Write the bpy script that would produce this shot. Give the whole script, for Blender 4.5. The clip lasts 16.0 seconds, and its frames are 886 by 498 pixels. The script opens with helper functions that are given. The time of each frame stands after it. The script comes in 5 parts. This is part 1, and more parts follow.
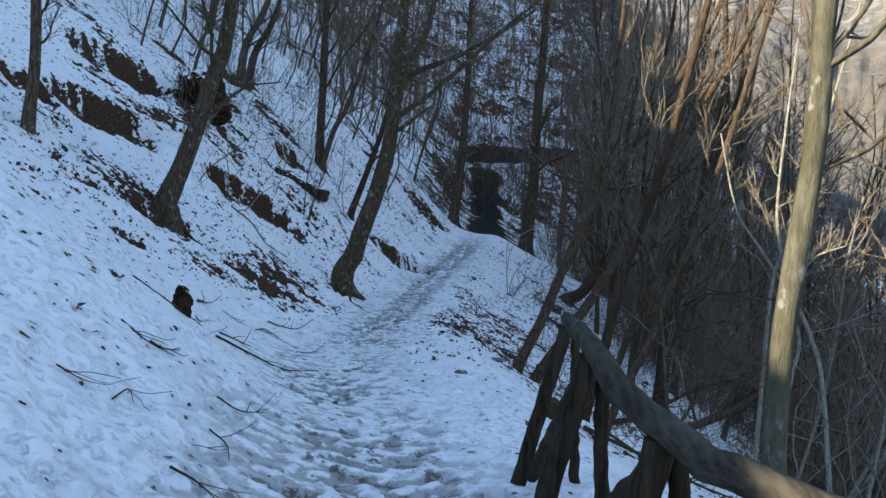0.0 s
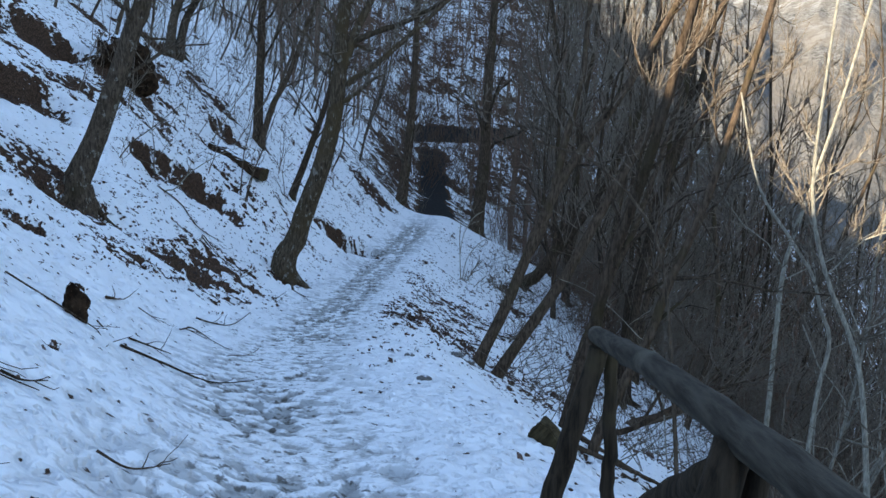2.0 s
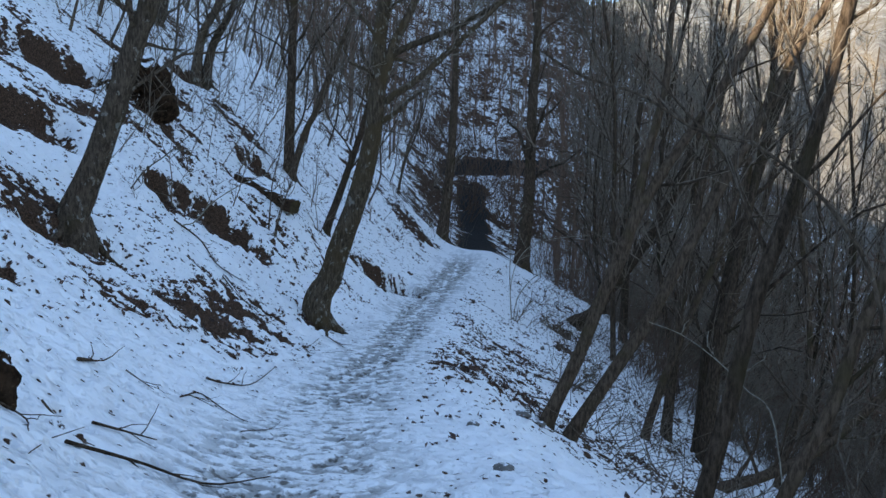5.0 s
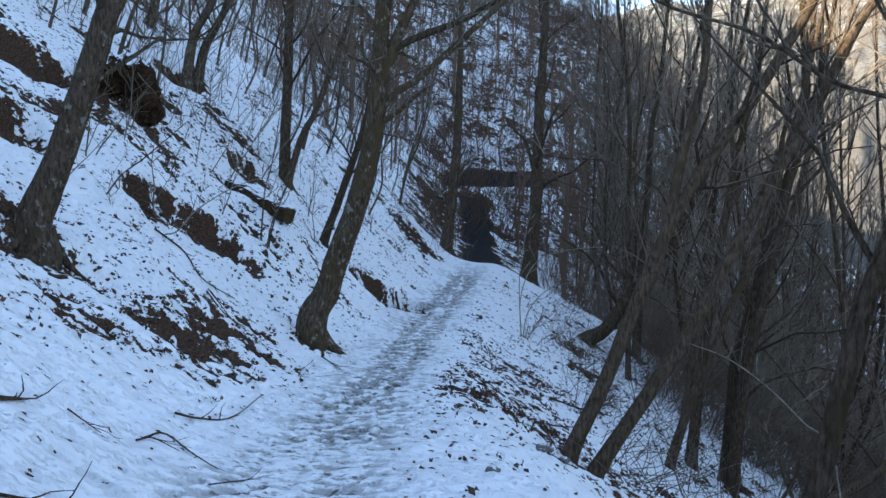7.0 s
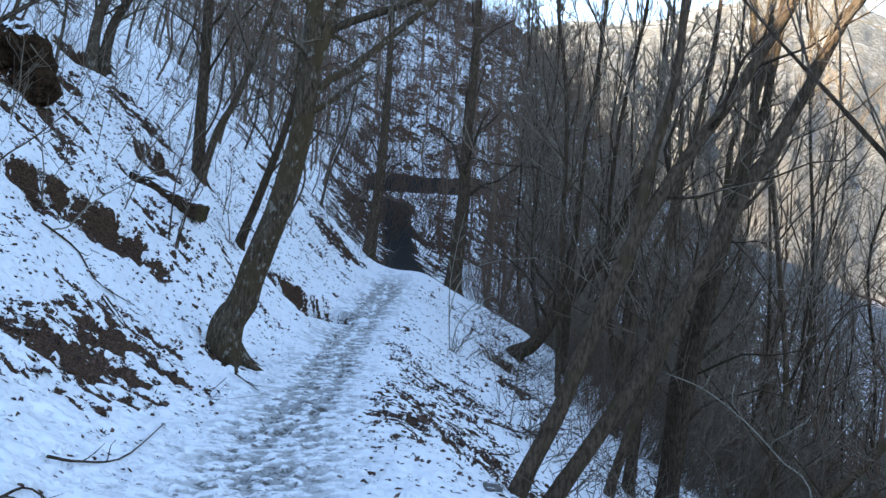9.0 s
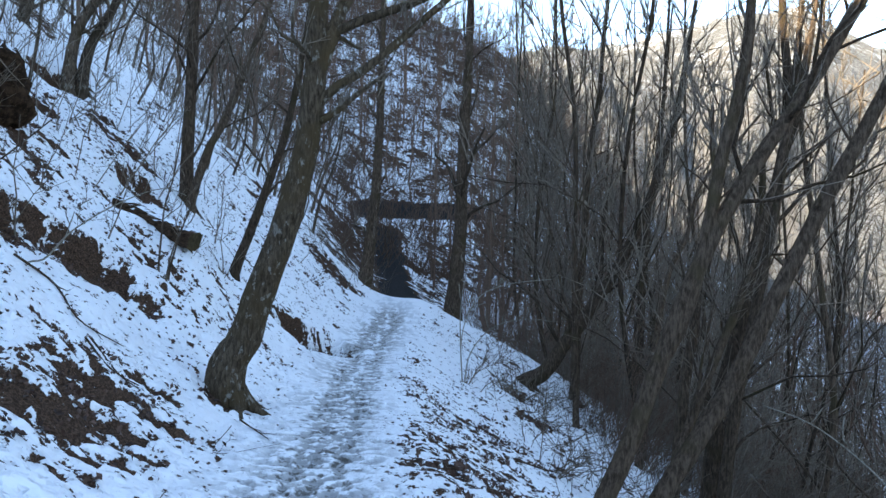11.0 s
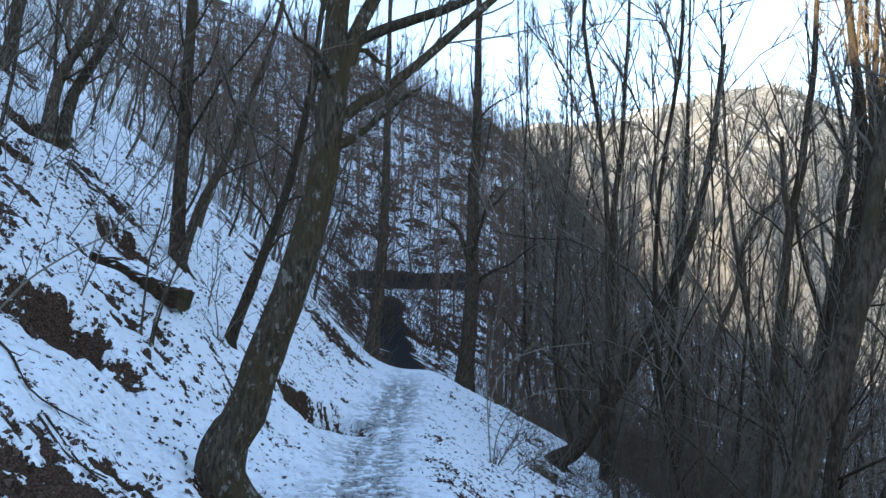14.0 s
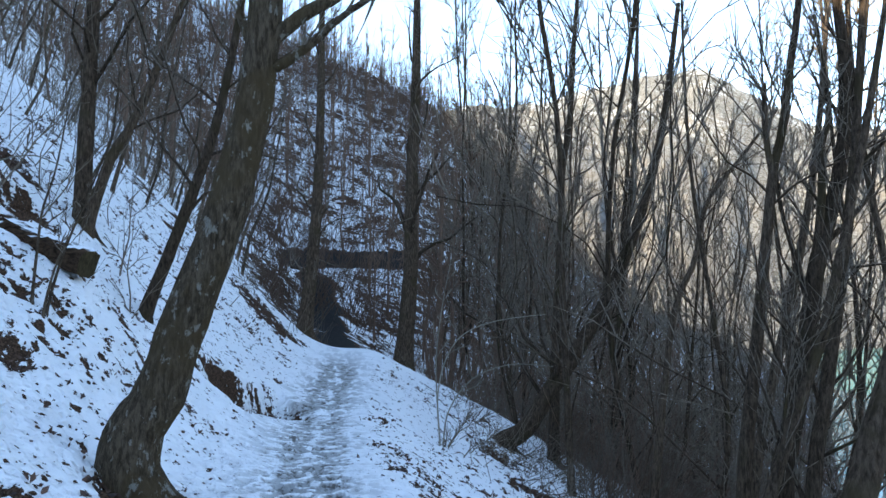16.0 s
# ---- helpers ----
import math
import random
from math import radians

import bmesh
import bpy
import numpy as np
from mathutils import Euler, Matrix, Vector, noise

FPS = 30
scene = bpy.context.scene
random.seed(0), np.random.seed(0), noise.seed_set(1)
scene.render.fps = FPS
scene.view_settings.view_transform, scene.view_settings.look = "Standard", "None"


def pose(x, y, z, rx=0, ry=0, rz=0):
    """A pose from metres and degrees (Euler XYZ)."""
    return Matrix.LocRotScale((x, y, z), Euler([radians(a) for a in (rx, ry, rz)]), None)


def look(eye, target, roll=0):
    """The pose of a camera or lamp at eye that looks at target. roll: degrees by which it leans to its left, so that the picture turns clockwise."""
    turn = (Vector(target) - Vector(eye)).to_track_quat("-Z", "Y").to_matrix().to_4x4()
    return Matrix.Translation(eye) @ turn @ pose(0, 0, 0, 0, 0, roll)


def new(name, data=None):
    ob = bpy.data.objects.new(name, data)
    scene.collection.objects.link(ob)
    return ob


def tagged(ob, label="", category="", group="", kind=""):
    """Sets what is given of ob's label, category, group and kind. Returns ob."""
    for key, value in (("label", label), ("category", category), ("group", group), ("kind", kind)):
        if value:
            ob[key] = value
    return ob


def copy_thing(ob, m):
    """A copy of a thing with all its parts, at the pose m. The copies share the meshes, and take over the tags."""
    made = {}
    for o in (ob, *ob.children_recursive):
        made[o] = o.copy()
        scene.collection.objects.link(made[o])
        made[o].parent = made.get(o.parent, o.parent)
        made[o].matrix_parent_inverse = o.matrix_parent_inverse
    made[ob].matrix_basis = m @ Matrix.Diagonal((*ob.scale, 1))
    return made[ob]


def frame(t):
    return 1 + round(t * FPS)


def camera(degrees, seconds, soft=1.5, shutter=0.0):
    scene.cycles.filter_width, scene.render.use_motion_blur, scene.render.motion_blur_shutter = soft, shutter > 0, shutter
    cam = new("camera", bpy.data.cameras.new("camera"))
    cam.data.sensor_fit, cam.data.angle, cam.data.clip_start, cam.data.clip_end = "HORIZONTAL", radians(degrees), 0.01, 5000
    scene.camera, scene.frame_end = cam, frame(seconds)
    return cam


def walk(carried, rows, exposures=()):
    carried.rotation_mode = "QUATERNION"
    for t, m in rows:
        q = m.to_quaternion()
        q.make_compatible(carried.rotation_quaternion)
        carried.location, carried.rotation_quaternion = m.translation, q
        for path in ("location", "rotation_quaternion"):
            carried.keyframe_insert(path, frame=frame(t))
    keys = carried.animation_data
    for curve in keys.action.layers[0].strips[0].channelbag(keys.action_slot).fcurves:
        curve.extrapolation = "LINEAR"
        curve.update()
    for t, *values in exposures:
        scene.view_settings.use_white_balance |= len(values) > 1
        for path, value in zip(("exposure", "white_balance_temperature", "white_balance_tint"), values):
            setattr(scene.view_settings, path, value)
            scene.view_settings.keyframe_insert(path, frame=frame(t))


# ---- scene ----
cam = camera(58.0, 16.0)
PATH = [
    (0, (0.693, -2.302, 1.645), (0.525, -0.322, 1.422), 1.4),
    (0.5, (0.687, -1.983, 1.627), (0.513, -0.003, 1.398), 1.6),
    (1, (0.547, -1.461, 1.536), (0.411, 0.519, 1.293), 2.0),
    (1.5, (0.359, -0.972, 1.534), (0.336, 1.014, 1.294), 1.7),
    (2, (0.394, -0.694, 1.493), (0.366, 1.288, 1.227), 1.5),
    (2.5, (0.285, -0.279, 1.466), (0.261, 1.701, 1.182), 1.6),
    (3, (0.185, 0.18, 1.406), (0.062, 2.153, 1.102), 1.4),
    (3.5, (0.067, 0.556, 1.362), (-0.117, 2.521, 1.038), 1.2),
    (4, (-0.031, 0.869, 1.371), (-0.128, 2.847, 1.092), 1.1),
    (4.5, (-0.022, 1.225, 1.298), (-0.137, 3.212, 1.1), 0.4),
    (7, (-0.231, 3.066, 1.053), (-0.352, 5.057, 0.909), 0.3),
    (7.5, (-0.307, 3.221, 1.122), (-0.26, 5.218, 1.027), 1.6),
    (8, (-0.377, 3.561, 1.077), (-0.277, 5.556, 0.978), 1.7),
    (8.5, (-0.493, 4.007, 1.017), (-0.402, 6.001, 0.894), 2.5),
    (11, (-1.21, 5.904, 0.789), (-1.077, 7.899, 0.735), 0.7),
    (11.5, (-1.358, 6.173, 0.717), (-1.093, 8.155, 0.735), 0.5),
    (12, (-1.43, 6.542, 0.592), (-1.159, 8.522, 0.67), 0.5),
    (12.5, (-1.501, 7.002, 0.556), (-1.338, 8.993, 0.669), 0.7),
    (13, (-1.54, 7.389, 0.496), (-1.422, 9.382, 0.618), 0.0),
    (13.5, (-1.611, 7.798, 0.476), (-1.506, 9.794, 0.553), 0.1),
    (14, (-1.719, 8.155, 0.426), (-1.57, 10.145, 0.559), -0.1),
    (14.5, (-1.729, 8.6, 0.35), (-1.604, 10.592, 0.479), -0.3),
    (15, (-1.813, 9.054, 0.276), (-1.628, 11.04, 0.434), -0.5),
    (15.5, (-1.855, 9.401, 0.182), (-1.589, 11.377, 0.335), -1.6),
    (16, (-1.894, 9.8, 0.146), (-1.57, 11.772, 0.235), -0.5),
]
EXPOSURE = [(0, 2.19, 8270, 5), (1, 2.29, 8270, 5), (2, 2.45, 8270, 5), (3.5, 2.17, 8270, 5), (4.5, 2.29, 8270, 5), (7, 2.58, 8400, 6), (8.5, 2.88, 8400, 6), (11, 2.87, 8350, 5), (14, 2.71, 8250, 4), (16, 2.79, 8250, 4)]
walk(cam, [(t, look(eye, target, roll)) for t, eye, target, roll in PATH], EXPOSURE)

# ---- light: a low winter sun behind the hill, and the sky ----
SUN_WAY = Vector((0.80, 0.55, -0.36)).normalized()
world = bpy.data.worlds.new("winter_sky")
scene.world = world
world.use_nodes = True
wt = world.node_tree
sky = wt.nodes.new("ShaderNodeTexSky")
sky.sky_type = "NISHITA"
sky.sun_disc = False
sky.sun_elevation = math.asin(-SUN_WAY.z)
sky.sun_rotation = math.atan2(-SUN_WAY.x, -SUN_WAY.y) % (2 * math.pi)
sky.altitude, sky.air_density, sky.dust_density, sky.ozone_density = 700, 0.55, 0.0, 1.6
wt.links.new(sky.outputs[0], wt.nodes["Background"].inputs[0])
wt.nodes["Background"].inputs[1].default_value = 0.15
sun = new("sun", bpy.data.lights.new("sun", "SUN"))
sun.data.energy, sun.data.angle, sun.data.color = 2.75, radians(0.5), (1.0, 0.97, 0.915)
sun.matrix_world = look((0, 0, 0), SUN_WAY)

# ---- the lie of the land ----
def lattice(ix, iy, seed):
    n = (ix * 374761393 + iy * 668265263 + seed * 974634253) & 0x7FFFFFFF
    n = ((n ^ (n >> 13)) * 1274126177) & 0x7FFFFFFF
    return ((n ^ (n >> 16)) & 0xFFFF) / 65535.0


def vnoise(x, y, seed=0):
    """Smooth value noise, 0 to 1, on arrays."""
    ix, iy = np.floor(x).astype(np.int64), np.floor(y).astype(np.int64)
    fx, fy = x - ix, y - iy
    fx, fy = fx * fx * (3 - 2 * fx), fy * fy * (3 - 2 * fy)
    a, b = lattice(ix, iy, seed), lattice(ix + 1, iy, seed)
    c, d = lattice(ix, iy + 1, seed), lattice(ix + 1, iy + 1, seed)
    return (a * (1 - fx) + b * fx) * (1 - fy) + (c * (1 - fx) + d * fx) * fy


def fbm(x, y, octaves=4, seed=0):
    total, size = 0.0, 0.5
    for k in range(octaves):
        total = total + size * vnoise(x, y, seed + k)
        x, y, size = x * 2.03 + 7.1, y * 2.03 + 3.7, size * 0.5
    return total


def pits(x, y, size, seed):
    """Scattered round-ended hollows, 0 to 1, about one to each cell of that size."""
    gx, gy = x / size, y / size
    ix, iy = np.floor(gx).astype(np.int64), np.floor(gy).astype(np.int64)
    out = np.zeros_like(gx)
    for a in (-1, 0, 1):
        for b in (-1, 0, 1):
            jx, jy = ix + a, iy + b
            dx = gx - jx - 0.15 - 0.7 * lattice(jx, jy, seed)
            dy = gy - jy - 0.15 - 0.7 * lattice(jx, jy, seed + 1)
            turn = 6.28 * lattice(jx, jy, seed + 2)
            c, s = np.cos(turn), np.sin(turn)
            d = np.sqrt(((dx * c + dy * s) / 0.62) ** 2 + ((dy * c - dx * s) / 0.34) ** 2)
            out = np.maximum(out, (1 - step(d, 0.55, 1.0)) * (0.25 + 0.75 * lattice(jx, jy, seed + 3)))
    return out


def soft_table(v, at, values, reach=1.2):
    return sum(np.interp(v + d * reach, at, values) for d in (-1, -0.5, 0, 0.5, 1)) / 5


def ramp(v, k):
    """A smooth max(v, 0), bent within about k."""
    return k * np.logaddexp(0, v / k)


def step(v, a, b):
    s = np.clip((v - a) / (b - a), 0, 1)
    return s * s * (3 - 2 * s)


TRAIL_Y = (-40, -14, -2.3, -0.7, 1.2, 3.1, 4.2, 5.9, 7, 9.8, 15, 20, 25, 30, 36, 45, 52, 60, 70, 200)
TRAIL_X = (6, 2.0, 0.7, 0.39, -0.03, -0.23, -0.5, -1.2, -1.5, -1.88, -1.97, -1.92, -1.75, -1.3, -0.83, -1.0, -1.25, -1.6, -1.7, -1.7)
RISE_Y = (-40, -14, -2.3, -0.7, 1.2, 3.1, 4.2, 5.9, 7, 8.2, 9.8, 13, 18, 22, 26, 31, 36, 38.5, 45, 52, 58, 66, 72, 200)
RISE_Z = (6, 1.9, 0.05, -0.11, -0.30, -0.55, -0.62, -0.81, -1.04, -1.17, -1.45, -1.78, -2.12, -2.25, -2.25, -2.08, -1.78, -2.15, -2.5, -2.15, -1.0, 0.85, 1.4, 1.4)


def trail_x(y):
    return soft_table(y, TRAIL_Y, TRAIL_X)


def ground(x, y):
    """Height of the snow's broad surface, on arrays."""
    x, y = np.asarray(x, float), np.asarray(y, float)
    u, z = x - trail_x(y), soft_table(y, RISE_Y, RISE_Z)
    foot = soft_table(y, (5, 8, 13, 18, 24, 36), (0.55, 0.85, 1.3, 1.5, 0.95, 0.9))
    edge = soft_table(y, (5, 7, 8.5, 11, 13, 20, 36), (1.9, 2.4, 2.4, 1.9, 1.5, 1.05, 0.9), 0.8)
    up = ramp(-u - foot, 0.35)
    # hill lowered towards the unseen rear, so low sun reaches the right-hand stems
    up = up * (1 - 0.35 * step(up, 60, 160)) * (0.37 + 0.63 * step(y, -13, 1.5))
    # high slope steepened to cast shade on the trees further ahead
    up = up * (1 + 0.32 * step(up, 12, 32) * step(y, -2, 6))
    down = ramp(u - edge, 0.25)
    base = z + soft_table(y, (12, 20), (0.76, 0.83)) * up - 0.50 * down - 0.14 * (down - ramp(down - 1.2, 0.3)) - 0.36 * ramp(down - 9, 1.5)
    base = base + 0.16 * step(y, 14, 20) * (up - ramp(up - 5, 0.5))
    base = base + 1.1 * (fbm(x / 6 + 9, y / 6, 3, 5) - 0.44) * step(np.abs(u), 2, 7)
    base = base + 0.55 * np.exp(-((x + 5.0) / 0.9) ** 2 - ((y - 21.6) / 1.0) ** 2) - 0.3 * np.exp(-((x + 6.7) / 0.8) ** 2 - ((y - 22.4) / 1.0) ** 2)
    crest = np.interp(x, (-200, 0, 14, 21, 30, 43, 85, 200), (130, 31, 26, 18, 8, -2, -40, -60))
    spur = crest - 0.62 * np.abs(y - 120) + 5 * (fbm(x / 14, y / 14, 4, 9) - 0.47)
    top = np.maximum(base, spur)
    h = top + 1.5 * np.log1p(np.exp(-np.abs(base - spur) / 1.5)) * step(y, 40, 60)
    return np.maximum(h, -46 + 0.0 * x)


# ---- materials ----
def material(name):
    m = bpy.data.materials.new(name)
    m.use_nodes = True
    return m, m.node_tree, m.node_tree.nodes["Principled BSDF"]


def node(nt, kind, links=(), **values):
    n = nt.nodes.new(kind)
    for key, value in values.items():
        if key == "op":
            n.operation = value
        elif key == "blend":
            n.data_type, n.blend_type = "RGBA", value
        elif key == "attr":
            n.attribute_name = value
        else:
            n.inputs[key.replace("_", " ")].default_value = value
    for slot, out in links:
        nt.links.new(out, n.inputs[slot])
    return n


def coords(nt, scale=(1, 1, 1), space="Object"):
    tc = nt.nodes.new("ShaderNodeTexCoord")
    mp = node(nt, "ShaderNodeMapping", [("Vector", tc.outputs[space])])
    mp.inputs["Scale"].default_value = scale
    return mp.outputs[0]


def noise_of(nt, vec, scale, detail=4.0, rough=0.55):
    return node(nt, "ShaderNodeTexNoise", [("Vector", vec)], Scale=scale, Detail=detail, Roughness=rough).outputs[0]


def span(nt, value, a, b, lo=0.0, hi=1.0, smooth=True):
    n = node(nt, "ShaderNodeMapRange", [("Value", value)])
    for key, v in (("From Min", a), ("From Max", b), ("To Min", lo), ("To Max", hi)):
        if isinstance(v, (int, float)):
            n.inputs[key].default_value = v
        else:
            nt.links.new(v, n.inputs[key])
    n.interpolation_type = "SMOOTHSTEP" if smooth else "LINEAR"
    return n.outputs[0]


def calc(nt, op, a, b=None):
    n = nt.nodes.new("ShaderNodeMath")
    n.operation = op
    for k, v in enumerate((a, b)):
        if isinstance(v, (int, float)):
            n.inputs[k].default_value = v
        elif v is not None:
            nt.links.new(v, n.inputs[k])
    return n.outputs[0]


def mix(nt, factor, a, b):
    n = nt.nodes.new("ShaderNodeMix")
    n.data_type = "RGBA"
    for slot, v in ((0, factor), (6, a), (7, b)):
        if isinstance(v, (int, float)):
            n.inputs[slot].default_value = v
        elif isinstance(v, tuple):
            n.inputs[slot].default_value = (*v, 1)
        else:
            nt.links.new(v, n.inputs[slot])
    return n.outputs[2]


def bump(nt, bsdf, height, strength, distance):
    b = node(nt, "ShaderNodeBump", [("Height", height)], Strength=strength, Distance=distance)
    nt.links.new(b.outputs[0], bsdf.inputs["Normal"])
    return b


def bark(name, dark, light, moss=(0.05, 0.055, 0.02), moss_amount=0.0, lichen=0.0, scale=1.0):
    m, nt, bsdf = material(name)
    vec = coords(nt, (13 * scale, 13 * scale, 3.2 * scale))
    grain = noise_of(nt, vec, 2.0, 7, 0.72)
    patch = noise_of(nt, coords(nt), 1.7, 4)
    col = mix(nt, span(nt, grain, 0.32, 0.68), dark, light)
    if moss_amount:
        cover = calc(nt, "MULTIPLY", span(nt, patch, 0.62 - 0.3 * moss_amount, 0.75 - 0.2 * moss_amount), 0.85)
        col = mix(nt, cover, col, moss)
    if lichen:
        spots = noise_of(nt, coords(nt, (1, 1, 0.6)), 9.0, 6, 0.68)
        col = mix(nt, calc(nt, "MULTIPLY", span(nt, spots, 0.625 - 0.04 * lichen, 0.63), 0.7), col, (0.30, 0.28, 0.24))
        scabs = calc(nt, "ADD", calc(nt, "MULTIPLY", noise_of(nt, coords(nt, (1, 1, 0.55)), 3.6, 5, 0.7), 0.75), calc(nt, "MULTIPLY", patch, 0.25))
        col = mix(nt, calc(nt, "MULTIPLY", span(nt, scabs, 0.605, 0.635), 0.75 * min(lichen, 1.0)), col, mix(nt, grain, (0.24, 0.225, 0.19), (0.40, 0.38, 0.33)))
    tint = node(nt, "ShaderNodeObjectInfo").outputs["Random"]
    hsv = node(nt, "ShaderNodeHueSaturation", [("Color", col), ("Value", span(nt, tint, 0, 1, 0.75, 1.25, False))])
    nt.links.new(hsv.outputs[0], bsdf.inputs["Base Color"])
    bsdf.inputs["Roughness"].default_value = 0.95
    bsdf.inputs["Specular IOR Level"].default_value = 0.04
    crack = noise_of(nt, coords(nt, (26 * scale, 26 * scale, 5 * scale)), 2.0, 4, 0.6)
    bump(nt, bsdf, calc(nt, "ADD", grain, calc(nt, "MULTIPLY", crack, 0.5)), 1.0, 0.03)
    return m


BARK_MAIN = bark("mossy_grey_bark", (0.032, 0.022, 0.014), (0.150, 0.110, 0.074), (0.088, 0.060, 0.032), 0.6, 1.0)
BARK_DARK = bark("dark_brown_bark", (0.028, 0.0185, 0.0122), (0.130, 0.090, 0.063), (0.062, 0.046, 0.025), 0.35)
BARK_GREY = bark("grey_brown_bark", (0.038, 0.026, 0.0185), (0.155, 0.113, 0.080), (0.063, 0.045, 0.024), 0.3, 0.8)
BARK_GREEN = bark("smooth_green_grey_bark", (0.075, 0.070, 0.048), (0.165, 0.152, 0.112), (0.080, 0.074, 0.042), 0.5, 1.0)
BARK_TWIG = bark("twig_bark", (0.105, 0.080, 0.061), (0.29, 0.232, 0.180), scale=2.0)
BARK_FAR = bark("far_brown_bark", (0.086, 0.054, 0.039), (0.255, 0.163, 0.118), scale=2.0)
BARK_PALE = bark("pale_twig_bark", (0.18, 0.16, 0.125), (0.42, 0.38, 0.31), scale=2.0)


def snow_top(nt, col, low, high, grain_scale=6.0, ragged=0.9):
    """Snow that lies where a surface faces up."""
    geo = nt.nodes.new("ShaderNodeNewGeometry")
    z = node(nt, "ShaderNodeSeparateXYZ", [(0, geo.outputs["Normal"])]).outputs[2]
    wob = noise_of(nt, coords(nt), grain_scale, 4)
    lie = calc(nt, "ADD", z, calc(nt, "MULTIPLY", calc(nt, "SUBTRACT", wob, 0.5), ragged))
    cover = span(nt, lie, low, high)
    return mix(nt, cover, col, (0.82, 0.85, 0.88)), cover


def soil_material():
    m, nt, bsdf = material("dark_soil")
    lump = noise_of(nt, coords(nt), 7, 8, 0.7)
    col = mix(nt, span(nt, lump, 0.35, 0.7), (0.016, 0.009, 0.0055), (0.076, 0.044, 0.026))
    fleck = noise_of(nt, coords(nt), 30, 2)
    col = mix(nt, span(nt, fleck, 0.64, 0.7), col, (0.10, 0.064, 0.040))
    col, _ = snow_top(nt, col, 0.70, 0.78, 8, 1.9)
    nt.links.new(col, bsdf.inputs["Base Color"])
    bsdf.inputs["Roughness"].default_value = 0.95
    bsdf.inputs["Specular IOR Level"].default_value = 0.05
    bump(nt, bsdf, lump, 1.0, 0.06)
    return m


def log_material():
    m, nt, bsdf = material("rotten_log")
    grain = noise_of(nt, coords(nt, (2, 12, 12)), 2, 6, 0.6)
    col = mix(nt, span(nt, grain, 0.3, 0.7), (0.022, 0.013, 0.008), (0.085, 0.051, 0.032))
    col, _ = snow_top(nt, col, 0.72, 0.85, 4)
    nt.links.new(col, bsdf.inputs["Base Color"])
    bsdf.inputs["Roughness"].default_value = 0.9
    bsdf.inputs["Specular IOR Level"].default_value = 0.05
    bump(nt, bsdf, grain, 0.8, 0.02)
    return m


def rail_material(name, dark, light, axis):
    m, nt, bsdf = material(name)
    scale = [16, 16, 16]
    scale[axis] = 1.6
    grain = noise_of(nt, coords(nt, tuple(scale)), 2.2, 7, 0.65)
    worn = noise_of(nt, coords(nt), 2.6, 4)
    col = mix(nt, span(nt, grain, 0.3, 0.7), dark, light)
    col = mix(nt, calc(nt, "MULTIPLY", span(nt, worn, 0.55, 0.68), 0.7), col, (0.125, 0.110, 0.082) if axis == 1 else (0.07, 0.052, 0.028))
    nt.links.new(col, bsdf.inputs["Base Color"])
    bsdf.inputs["Roughness"].default_value = 0.85
    bsdf.inputs["Specular IOR Level"].default_value = 0.08
    bump(nt, bsdf, grain, 0.6, 0.012)
    return m


